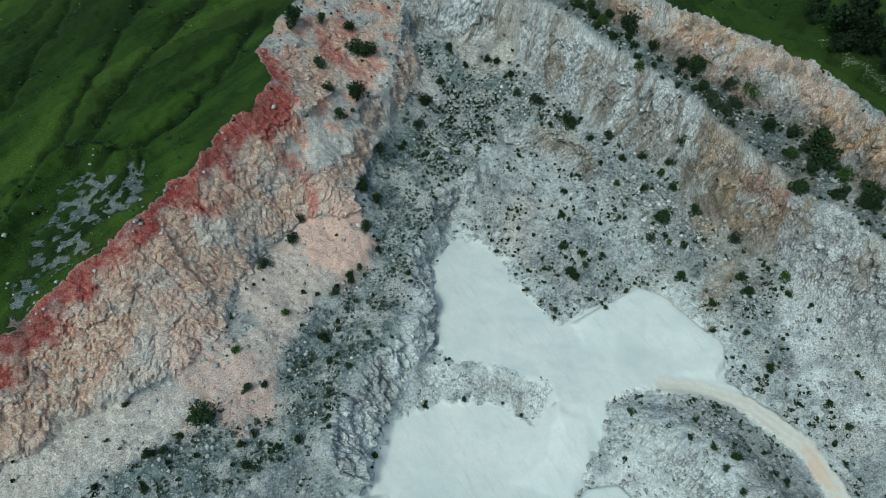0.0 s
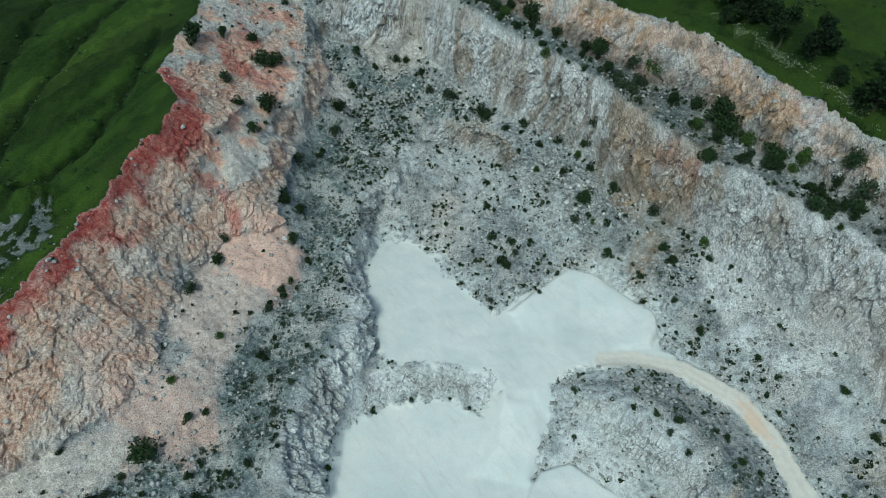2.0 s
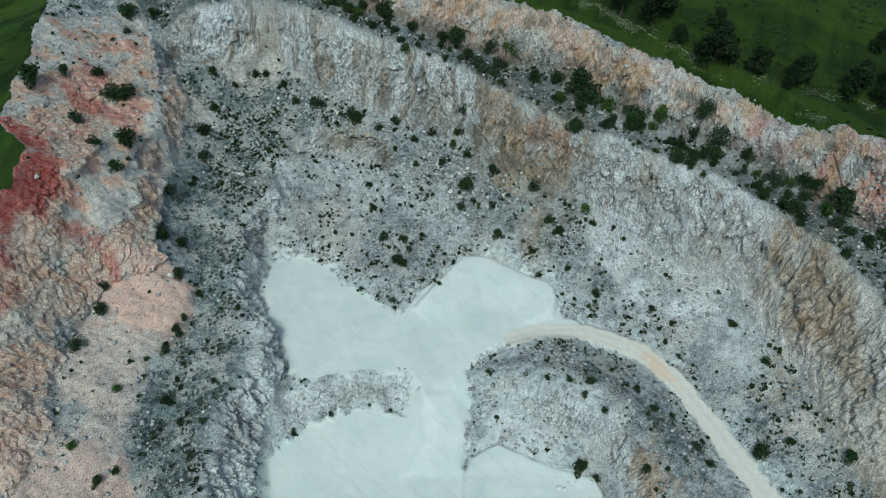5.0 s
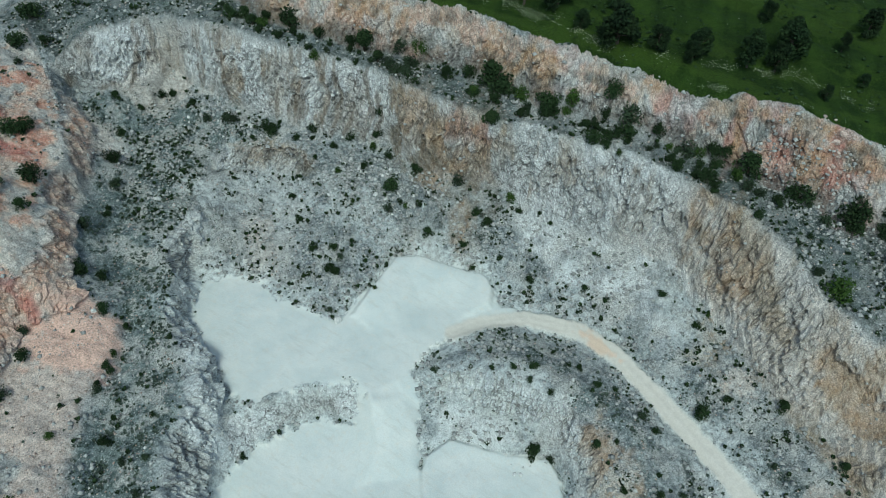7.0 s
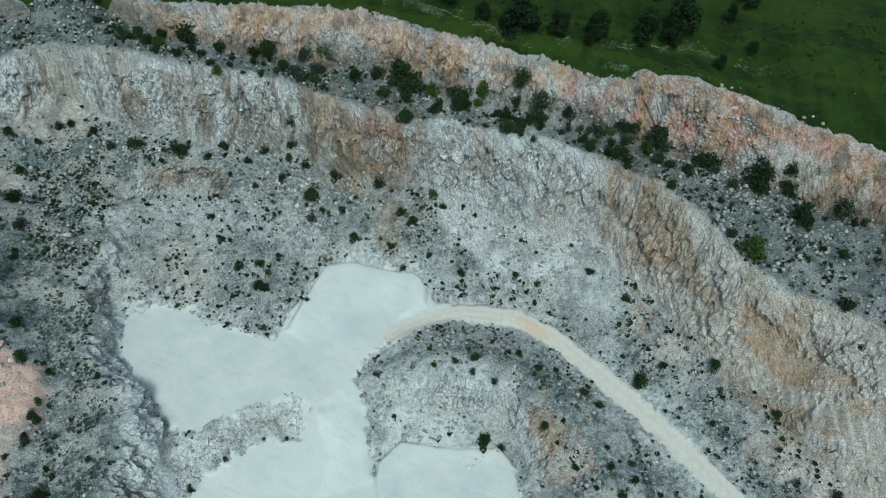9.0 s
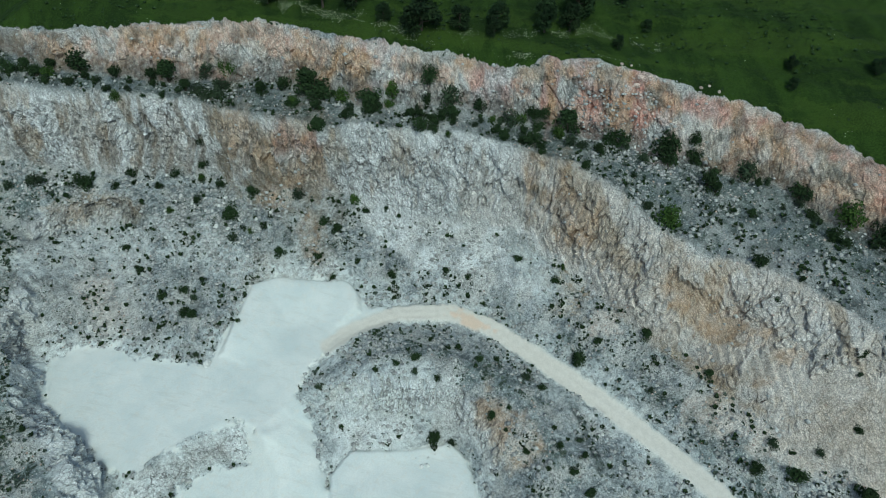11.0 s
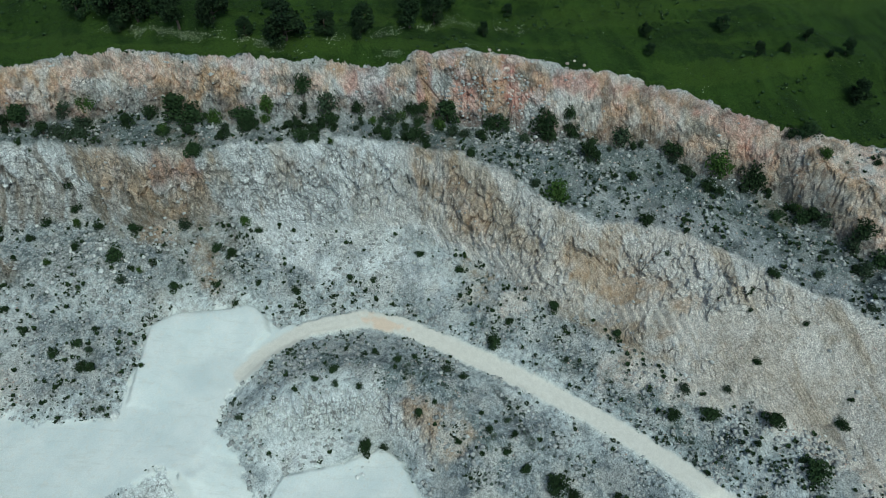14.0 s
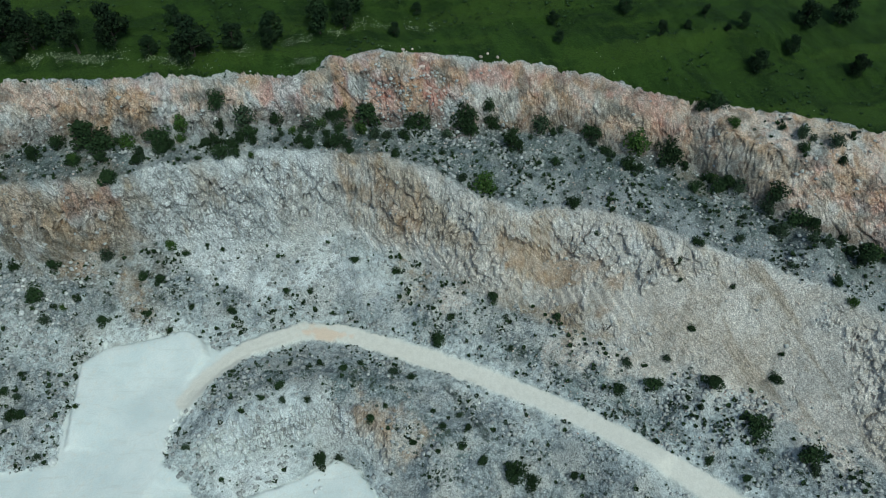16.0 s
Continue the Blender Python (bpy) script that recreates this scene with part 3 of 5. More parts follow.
CREAM_APRON = [(-35.6, 78.4), (-29.1, 85.7), (-25.6, 85.7), (-20.2, 82), (-22.4, 76.8), (-27.1, 70), (-29.7, 65.2), (-33.5, 66.1), (-35.5, 73)]
CREAM_KNOB = [(-42.5, 81.1), (-37.3, 84.1), (-35, 83.2), (-36, 78.4), (-41, 79.8)]
CREAM_KNOB_LOW = [(-48.6, 62), (-43.1, 64.3), (-41.4, 63.1), (-42.7, 59), (-47.4, 58.3)]
FAN_CREAM = [(6.6, 143.7), (21, 136.4), (21.1, 134.5), (12.8, 141), (4.7, 141.5)]
sandy = np.maximum.reduce([blot(CREAM_EAST, 2.0), blot(TAN_SLOPE, 1.5)])
cream = np.maximum.reduce([cream, blot(CREAM_EAST, 2.0) * 0.85, blot(CREAM_UPPER, 1.0) * 0.7, blot(CREAM_APRON, 1.0) * 0.8, blot(FAN_CREAM, 0.8) * 0.7])
pale = np.maximum.reduce([pale, blot(PALE_RIM, 1.0) * 0.8, blot(CREAM_KNOB, 0.8) * 0.7, blot(CREAM_KNOB_LOW, 0.8) * 0.7])
tan = tan * (1 - 0.8 * np.maximum(blot(CREAM_KNOB, 0.8), blot(CREAM_KNOB_LOW, 0.8)))
GREY_KNOBS = [[(-34.6, 85.4), (-32, 85.8), (-32.3, 81.4), (-34.2, 80.5), (-35.6, 82.5)], [(-36.2, 71.8), (-32.8, 72.1), (-31.5, 68.9), (-33.5, 66.1), (-35.3, 67.8)]]
for poly in GREY_KNOBS:
    on = blot(poly, 0.7)
    cream, tan, pink = cream * (1 - 0.8 * on), tan * (1 - 0.85 * on), pink * (1 - 0.8 * on)
BED_RIB = [(79.6, 53.0), (79.2, 40.6), (79.1, 29.0), (78.4, 20.2), (80.6, 11.3), (81.9, -0.1)]
# dark patch below the overhang: its shadow, painted into the ground colour
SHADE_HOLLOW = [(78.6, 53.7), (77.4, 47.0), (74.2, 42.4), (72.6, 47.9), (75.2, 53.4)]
DITCH = [(60.7, 39.9), (60.8, 32.4), (59.6, 26.2), (56.9, 20.2), (52.6, 14.1)]
BLUE_TALUS = [(73.8, 25.4), (78.3, 16.5), (74.5, 7.0), (71.1, 2.1), (65.9, 11.1), (66.6, 22.4)]
SAND_POCKET = [(75.0, 33.1), (77.3, 27.5), (74.3, 24.5), (71.1, 29.6)]
MOUND_TAN = [(47.2, 36.9), (51.2, 34.4), (50.1, 25.5), (46.1, 20.1), (43.8, 23.4), (45.8, 30.9)]
MOUND_ROCK = [(40.4, 48.0), (47.3, 41.4), (44.9, 38.3), (40.6, 43.4)]
rib_d = near(BED_RIB, X + wob * 0.6, Y)
rib = smooth(2.0, 0.9, rib_d + wob2 * 1.2)
scarp_rim = smooth(2.5, 0.6, near(SCARP_CREST[4:], X, Y) + wob * 0.8) * scarp_on
pale = np.maximum.reduce([pale, rib * 0.85, scarp_rim * 0.7, blot(MOUND_ROCK, 1.0) * 0.8])
ochre = ochre * (1 - 0.7 * rib)
orange = np.maximum(orange * (1 - 0.8 * rib), blot(MOUND_TAN, 1.2) * 0.45)
cream = np.maximum(cream, blot(SAND_POCKET, 1.0) * 0.8)
WEST_HOLLOW = [(14, 122), (30, 112), (44, 88), (36, 90), (22, 96), (10, 108)]
# pale dust blown from the worked floor over the slopes beside it
BANK_TOP = [(-2.6, 72.1), (5.4, 70.8), (6.9, 67.9), (-1.8, 65.7)]
dust = np.maximum(smooth(-6, 0.5, np.maximum(floor_d, pit_d) + wob * 4 + wob2 * 1.5) * 0.85, smooth(6.5, 2.0, road_d + wob * 3) * 0.6)
MOUND_WEST = [(22, 50), (26, 57), (33, 61), (40, 57), (46, 44), (43, 35), (36, 43), (30, 49)]
dust = np.maximum.reduce([dust, blot(BANK_TOP, 1.5) * 0.7, blot(MOUND_WEST, 2.0) * 0.6, 0.45 * smooth(-2, 1, within(LEDGE_CREST[:9] + LEDGE_FOOT[::-1], X, Y) + wob * 2), 0.45 * blot(WEST_HOLLOW, 3) * smooth(0.36, 0.52, patch), smooth(-5, 0.5, small_pit_d + wob * 3) * 0.75, 0.5 * smooth(0.52, 0.64, patch) * smooth(0, 3, within(SCARP_FOOT + FLOOR_EDGE[::-1], X, Y))])
# dark bench soil, rank dark grass along the old furrows, hollow shade painted in
dark_and_shade = np.maximum(smooth(-0.3, 0.6, bench_n + wob * 0.6), 0.8 * smooth(3.0, 0.5, near(UPPER_FOOT, X, Y) + wob * 2)) * (0.8 + 0.2 * smooth(0.38, 0.55, patch2))
RUBBLE_FIELD = [(28, 113), (38, 110), (48, 104), (53, 96), (59, 83), (57, 76), (49, 75), (44, 88), (34, 96), (28, 104)]
dark_and_shade = np.maximum.reduce([dark_and_shade, blot(RUBBLE_FIELD, 2.5) * (0.25 + 0.45 * smooth(0.40, 0.58, patch2)), blot(WEST_HOLLOW, 3) * 0.3 * smooth(0.42, 0.58, patch2), smooth(1.0, 0.4, near(DITCH, X, Y) + wob2 * 0.4), blot(SHADE_HOLLOW, 1.0) * 0.6, blot(BLUE_TALUS, 2.0) * 0.35 * smooth(0.4, 0.55, patch2),
                          0.4 * smooth(0.54, 0.64, fbm(X * 0.25, Y * 0.25, seed=123)) * smooth(1, 4, within(SCARP_FOOT + FLOOR_EDGE[::-1], X, Y)) * (1 - dust)])
RUTS = [(58.6, 56.2), (61.1, 52.6), (61.9, 47.8), (62.3, 43.4), (59.5, 47.1), (58.5, 52.6)]
tracked = np.maximum(blot(RUTS, 0.8), 0.25 * smooth(2.2, 1.2, road_d + wob * 0.5))

# ---- relief ----
rough = np.clip(1 - bed, 0, 1) * np.clip(1 - grass, 0, 1)
ux, uy = gxx / (SLOPE + 1e-6), gyy / (SLOPE + 1e-6)
BED = (0.36, -0.62, 0.70)  # normal of the dipping beds
s1 = X * BED[0] + Y * BED[1] + Z0 * BED[2]
s2 = X * 0.86 + Y * 0.50
s3 = -X * 0.35 + Y * 0.60 + Z0 * 0.71
strike = np.where(red_hill > -1, along(RED_CREST[::2], X, Y), np.where(upper > -1, along(UPPER_CREST[::3], X, Y), along(SCARP_CREST[4::4], X, Y)))
strike = strike + (fbm(X * 0.12, Y * 0.12, Z0 * 0.12, 3, 25) - 0.5) * 7
crag = ridged(X * 0.13, Y * 0.13, Z0 * 0.10, 3, 21) - 0.6
ribs = ridged(strike * 0.30, Z0 * 0.05, None, 3, 27) - 0.6
gully = ridged(strike * 0.085, Z0 * 0.015, None, 2, 29) - 0.6
slab = ridged(s1 * 0.62, s2 * 0.10, s3 * 0.09, 4, 33) - 0.6
chip = fbm(X * 1.6, Y * 1.6, Z0 * 1.6, 3, 43) - 0.5
stony = cliff * rough > 0.02
broken = np.zeros_like(X)
jit = (fbm(X[stony] * 0.6, Y[stony] * 0.6, seed=81) - 0.5) * 1.2
for size, wide, depth, seed in ((2.6, 1.5, 1.5, 91), (1.15, 1.35, 0.95, 95), (0.62, 1.2, 0.5, 99)):
    value, edge = blocks((s1[stony] + jit) / size, (s2[stony] - jit) / (size * wide), (s3[stony] + jit) / (size * wide * 1.2), seed)
    broken[stony] += depth * (value - 0.5) - depth * 0.7 * smooth(0.10, 0.0, edge)
crest_d = np.minimum(near(UPPER_CREST, X, Y), near(RED_CREST, X, Y))
brow_d = np.minimum(near(SCARP_CREST, X, Y), near(SCARP_FOOT, X, Y))
columns = smooth(66, 50, X) * smooth(80, 100, Y)
calm = (1 - 0.75 * sandy - 0.3 * smooth(52, 36, Y) * smooth(40, 60, X) - 0.62 * smooth(-1, 2, red_hill) - 0.4 * smooth(-1, 1, upper)) * (0.05 + 0.95 * smooth(0.5, 3.0, crest_d)) * (0.15 + 0.85 * smooth(0, 3, brow_d)) * (1 - 0.85 * smooth(-2, 0, within(FLOOR_EDGE_NEAR + PIT_BANK_FOOT[::-1], X, Y)))
push = cliff * rough * calm * (crag * 2.5 + gully * 5.5 + ribs * (1.6 + 1.6 * columns) + slab * 1.6 * (1 - columns) + broken * 1.15 + chip * 0.8)
beds_out = rib * rough * (np.abs((s1 * 0.55) % 1.0 - 0.5) - 0.25) * 1.6
lump = beds_out + rough * (1 - cliff) * ((fbm(X * 0.11, Y * 0.11, seed=4) - 0.5) * 3.0 + (fbm(X * 0.3, Y * 0.3, seed=5) - 0.5) * 1.3 + (fbm(X * 1.2, Y * 1.2, seed=6, octaves=3) - 0.5) * 0.7)
f1, f2 = X * 0.77 - Y * 0.64, X * 0.64 + Y * 0.77
g1, g2 = np.where(X > 20, X * 0.85 + Y * 0.53, f1) + wob * 2, np.where(X > 20, X * 0.53 - Y * 0.85, f2)
field = grass * ((fbm(g1 * 0.10, g2 * 0.025, seed=7) - 0.5) * 5.0 + (fbm(X * 0.6, Y * 0.6, seed=8) - 0.5) * 0.6) * smooth(0, 10, north_d + back_grass * 50)
PX = X - ux * push * 0.8
PY = Y - uy * push * 0.8
BERM = [(-68.7, 62.7), (-68, 73), (-67.2, 82.2), (-65, 88.9), (-61, 91.3), (-55.9, 90.3), (-49.8, 88.9)]
FURROWS = [[(-42.9, 141.9), (-51, 124.6), (-55.9, 109.8), (-59.1, 99.9), (-61.6, 89.5)], [(-57.8, 140.6), (-62.3, 115.8), (-65.3, 94.4), (-69.3, 80.7)], [(-35.8, 129.2), (-40.4, 111.9), (-45, 100.2), (-52.7, 92.7), (-59.4, 87)], [(-73.8, 138.3), (-75.3, 119.6), (-78, 102.1)]]
bumps = 1.5 * np.exp(-(near(BERM, X, Y) / 1.8) ** 2)
lines = np.zeros_like(X)
for line in FURROWS:
    lines = np.maximum(lines, np.exp(-(near(line, X + wob * 1.2, Y) / 1.0) ** 2))
field = field + grass * (bumps * 1.5 - 1.0 * lines)
sward = np.clip(np.maximum(np.where(X > 20, 0.5, 0) + lines, 0.6 * smooth(0.50, 0.60, fbm(g1 * np.where(X > 20, 0.26, 0.10), g2 * 0.018, seed=117))), 0, 1) * grass
light_grass = np.where(X > 20, 0.8, 1.0) * grass * smooth(0.51, 0.57, fbm(g1 * np.where(X > 20, 0.32, 0.14), g2 * 0.018, seed=119)) * (1 - lines)
# weather stains that run down the joints of the faces, and dark broken bands in the upper one
stain = smooth(0.57, 0.66, fbm(strike * 0.75, Z0 * 0.07, seed=131)) * scarp_on * (0.25 + 0.35 * columns)
upper_on = smooth(-0.5, 0.6, upper + wob * 0.5)
stain = np.maximum(stain, upper_on * smooth(0.52, 0.62, fbm(X * 0.45, Y * 0.45, Z0 * 0.6, 4, 133)) * 0.65)
orange = np.maximum(orange, stain * columns * 0.7)
white_rock = upper_on * smooth(0.56, 0.66, fbm(X * 0.35, Y * 0.35, Z0 * 0.35, 4, 135))
pale, tan, orange, red = np.maximum(pale, white_rock), tan * (1 - 0.7 * white_rock), orange * (1 - 0.7 * white_rock), red * (1 - 0.6 * white_rock)
dark_and_shade = np.maximum.reduce([dark_and_shade * (1 - grass), sward, gravel * 0.7, stain * (1 - white_rock)])
heap = smooth(-0.2, 0.9, heap_d + wob2 * 0.4) * 1.7 * smooth(11, 1.0, near(HEAP[1:7], X, Y)) + smooth(-0.15, 0.6, small_pit_d + wob2 * 0.3) * 1.0
ruts = road * 0.03 * np.cos(road_d * 4.2)
PZ = Z0 + push * 0.25 + lump + field + heap + ruts + white * (fbm(X * 0.25, Y * 0.25, seed=11) - 0.5) * 0.4


def ground_z(x, y):
    """Height of the finished ground near a place in plan."""
    i = int(np.clip(np.searchsorted(GX, x), 1, len(GX) - 1))
    j = int(np.clip(np.searchsorted(GY, y), 1, len(GY) - 1))
    return float(min(PZ[j, i], PZ[j - 1, i], PZ[j, i - 1], PZ[j - 1, i - 1]))


# ---- materials ----
def nodes_of(name, rough_value=0.9):
    m = bpy.data.materials.new(name)
    m.use_nodes = True
    b = m.node_tree.nodes["Principled BSDF"]
    b.inputs["Roughness"].default_value = rough_value
    b.inputs["Specular IOR Level"].default_value = 0.2
    return m, m.node_tree, b


def node(tree, kind, **values):
    n = tree.nodes.new(kind)
    for k, v in values.items():
        n.inputs[k].default_value = v
    return n


def mix(tree, fac, a, b, blend="MIX"):
    n = tree.nodes.new("ShaderNodeMix")
    n.data_type, n.blend_type = "RGBA", blend
    for sock, v in ((n.inputs[0], fac), (n.inputs[6], a), (n.inputs[7], b)):
        if isinstance(v, (int, float)):
            sock.default_value = v
        elif isinstance(v, tuple):
            sock.default_value = (*v, 1)
        else:
            tree.links.new(v, sock)
    return n.outputs[2]


def ramp(tree, value, a, b, lo=0.0, hi=1.0):
    n = tree.nodes.new("ShaderNodeMapRange")
    for k, v in zip((1, 2, 3, 4), (a, b, lo, hi)):
        n.inputs[k].default_value = v
    tree.links.new(value, n.inputs[0])
    return n.outputs[0]


def calc(tree, op, a, b):
    n = tree.nodes.new("ShaderNodeMath")
    n.operation = op
    for sock, v in zip(n.inputs, (a, b)):
        if isinstance(v, (int, float)):
            sock.default_value = v
        else:
            tree.links.new(v, sock)
    return n.outputs[0]


def noise_node(tree, coord, scale, detail=6.0, rough_value=0.6):
    n = node(tree, "ShaderNodeTexNoise", Scale=scale, Detail=detail, Roughness=rough_value)
    tree.links.new(coord, n.inputs["Vector"])
    return n.outputs["Fac"]


def stretched(tree, coord, axes):
    """Coordinates along three given axes, each with its own frequency."""
    out = tree.nodes.new("ShaderNodeCombineXYZ")
    for k, ax in enumerate(axes):
        d = tree.nodes.new("ShaderNodeVectorMath")
        d.operation = "DOT_PRODUCT"
        tree.links.new(coord, d.inputs[0])
        d.inputs[1].default_value = ax
        tree.links.new(d.outputs["Value"], out.inputs[k])
    return out.outputs[0]


def ground_material():
    m, t, b = nodes_of("quarry_ground", 0.95)
    pos = t.nodes.new("ShaderNodeTexCoord").outputs["Object"]
    chan = []
    for name in ("zone_a", "zone_b", "zone_c", "zone_d"):
        a, s = t.nodes.new("ShaderNodeAttribute"), t.nodes.new("ShaderNodeSeparateColor")
        a.attribute_name = name
        t.links.new(a.outputs["Color"], s.inputs[0])
        chan += [s.outputs[0], s.outputs[1], s.outputs[2], a.outputs["Alpha"]]
    grass_f, white_f, red_f, dust_f, scrub_f, pink_f, ochre_f, orange_f, pale_f, tan_f, road_f, dark_and_shade_f, cliff_f, cream_f, track_f, light_f = chan
    big, mid, small = noise_node(t, pos, 0.12, 5), noise_node(t, pos, 1.1, 8, 0.7), noise_node(t, pos, 4.5, 8, 0.75)
    # crisp, ragged borders of turf and crushed stone
    ragged = calc(t, "SUBTRACT", mid, 0.5)
    grass_f = ramp(t, calc(t, "ADD", grass_f, calc(t, "MULTIPLY", ragged, 0.9)), 0.40, 0.58)
    white_f = ramp(t, calc(t, "ADD", white_f, calc(t, "MULTIPLY", ragged, 0.5)), 0.25, 0.75)
    grain = noise_node(t, pos, 7.5, 3, 0.7)
    beds = noise_node(t, stretched(t, pos, [(0.36 * 3.4, -0.62 * 3.4, 0.7 * 3.4), (0.4, 0.25, 0), (-0.25, 0.3, 0.35)]), 1.0, 8, 0.68)
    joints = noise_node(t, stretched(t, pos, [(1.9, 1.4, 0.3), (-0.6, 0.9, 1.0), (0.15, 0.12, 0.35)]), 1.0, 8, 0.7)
    mid_r, small_r, beds_r = ramp(t, mid, 0.40, 0.60), ramp(t, small, 0.41, 0.59), ramp(t, beds, 0.41, 0.59)
    # grey gravel and broken stone
    col = mix(t, mid_r, (0.145, 0.166, 0.168), (0.45, 0.478, 0.473))
    col = mix(t, scrub_f, col, mix(t, mid_r, (0.085, 0.115, 0.107), (0.29, 0.335, 0.32)))
    rock = mix(t, beds_r, (0.29, 0.29, 0.275), (0.65, 0.645, 0.615))
    col = mix(t, cliff_f, col, rock)
    col = mix(t, pale_f, col, mix(t, beds_r, (0.56, 0.57, 0.56), (0.86, 0.86, 0.84)))
    col = mix(t, cream_f, col, mix(t, mid_r, (0.58, 0.51, 0.435), (0.84, 0.765, 0.68)))
    col = mix(t, ochre_f, col, mix(t, beds_r, (0.27, 0.195, 0.125), (0.57, 0.465, 0.335)))
    col = mix(t, tan_f, col, mix(t, mid_r, (0.62, 0.36, 0.25), (0.84, 0.65, 0.51)))
    col = mix(t, pink_f, col, mix(t, small_r, (0.62, 0.40, 0.31), (0.78, 0.56, 0.46)))
    col = mix(t, red_f, col, mix(t, mid_r, (0.36, 0.055, 0.05), (0.60, 0.22, 0.17)))
    col = mix(t, orange_f, col, mix(t, mid_r, (0.40, 0.245, 0.13), (0.65, 0.475, 0.325)))
    col = mix(t, calc(t, "MULTIPLY", dark_and_shade_f, 0.88), col, mix(t, mid_r, (0.045, 0.056, 0.050), (0.165, 0.185, 0.172)))
    col = mix(t, calc(t, "MULTIPLY", dust_f, ramp(t, mid, 0.36, 0.56, 0.35, 1.0)), col, (0.72, 0.755, 0.735))
    # sandy and ashy drifts over the loose slopes
    drift, ash = noise_node(t, pos, 0.2, 6, 0.6), noise_node(t, stretched(t, pos, [(0.3, 0.1, 0), (-0.1, 0.3, 0), (0, 0, 0.3)]), 1.0, 7, 0.65)
    earthy = calc(t, "MAXIMUM", tan_f, cream_f)
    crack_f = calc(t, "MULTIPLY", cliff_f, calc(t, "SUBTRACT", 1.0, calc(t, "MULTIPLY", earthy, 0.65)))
    soft_f = calc(t, "SUBTRACT", 1.0, calc(t, "MAXIMUM", calc(t, "MAXIMUM", cliff_f, earthy), calc(t, "MAXIMUM", dust_f, calc(t, "MAXIMUM", pink_f, red_f))))
    col = mix(t, calc(t, "MULTIPLY", ramp(t, ash, 0.54, 0.62, 0.0, 0.55), soft_f), col, (0.20, 0.225, 0.24))
    col = mix(t, calc(t, "MULTIPLY", ramp(t, drift, 0.48, 0.58, 0.0, 0.7), calc(t, "MULTIPLY", soft_f, calc(t, "SUBTRACT", 1.0, dark_and_shade_f))), col, mix(t, small_r, (0.46, 0.455, 0.415), (0.67, 0.655, 0.61)))
    # weathered joints and cracks of the faces, crevice shade painted in as dark colour
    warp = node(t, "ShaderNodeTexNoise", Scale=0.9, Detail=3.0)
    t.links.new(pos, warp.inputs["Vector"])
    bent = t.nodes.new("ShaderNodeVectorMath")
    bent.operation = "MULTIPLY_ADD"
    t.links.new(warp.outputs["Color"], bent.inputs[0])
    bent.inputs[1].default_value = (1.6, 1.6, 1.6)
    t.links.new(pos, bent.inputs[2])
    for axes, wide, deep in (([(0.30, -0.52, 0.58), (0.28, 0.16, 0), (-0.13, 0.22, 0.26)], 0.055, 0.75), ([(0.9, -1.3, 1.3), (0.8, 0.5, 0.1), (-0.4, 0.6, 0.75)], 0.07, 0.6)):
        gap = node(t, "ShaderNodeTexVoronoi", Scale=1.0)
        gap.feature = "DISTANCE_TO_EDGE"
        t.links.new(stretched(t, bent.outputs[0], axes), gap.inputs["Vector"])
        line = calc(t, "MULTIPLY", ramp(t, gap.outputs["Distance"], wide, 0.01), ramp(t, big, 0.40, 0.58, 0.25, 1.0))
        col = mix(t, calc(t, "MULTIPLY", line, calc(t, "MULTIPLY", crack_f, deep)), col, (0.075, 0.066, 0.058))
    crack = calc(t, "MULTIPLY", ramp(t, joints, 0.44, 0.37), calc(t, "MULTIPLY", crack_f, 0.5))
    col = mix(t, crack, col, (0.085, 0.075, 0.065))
    # pebbles: light stones and dark grit
    peb = node(t, "ShaderNodeTexVoronoi", Scale=2.6, Randomness=1.0)
    t.links.new(pos, peb.inputs["Vector"])
    psep = t.nodes.new("ShaderNodeSeparateColor")
    t.links.new(peb.outputs["Color"], psep.inputs[0])
    stone = calc(t, "MULTIPLY", calc(t, "MULTIPLY", ramp(t, peb.outputs["Distance"], 0.34, 0.26), ramp(t, drift, 0.58, 0.44, 0.15, 1.0)), ramp(t, psep.outputs[0], 0.62, 0.66))
    loose = calc(t, "SUBTRACT", 1.0, calc(t, "MAXIMUM", calc(t, "MAXIMUM", grass_f, cliff_f), calc(t, "MAXIMUM", white_f, road_f)))
    loose = calc(t, "MULTIPLY", loose, calc(t, "SUBTRACT", 1.0, calc(t, "MULTIPLY", calc(t, "MAXIMUM", dark_and_shade_f, calc(t, "MAXIMUM", dust_f, earthy)), 0.6)))
    col = mix(t, calc(t, "MULTIPLY", stone, calc(t, "MULTIPLY", loose, 0.75)), col, (0.70, 0.70, 0.67))
    grit = calc(t, "MULTIPLY", ramp(t, small, 0.44, 0.34), calc(t, "MULTIPLY", loose, 0.85))
    col = mix(t, grit, col, (0.075, 0.085, 0.075))
    # crushed white floor with dusty wheel marks
    wh = mix(t, ramp(t, big, 0.35, 0.65), (0.655, 0.695, 0.67), (0.78, 0.785, 0.74))
    wh = mix(t, calc(t, "MULTIPLY", ramp(t, mid, 0.52, 0.66), 0.45), wh, (0.72, 0.675, 0.585))
    marks = noise_node(t, stretched(t, pos, [(0.9, 0.5, 0), (-0.08, 0.14, 0), (0, 0, 0.2)]), 1.0, 6, 0.65)
    wh = mix(t, calc(t, "MULTIPLY", ramp(t, marks, 0.54, 0.66), 0.4), wh, (0.60, 0.60, 0.545))
    col = mix(t, white_f, col, wh)
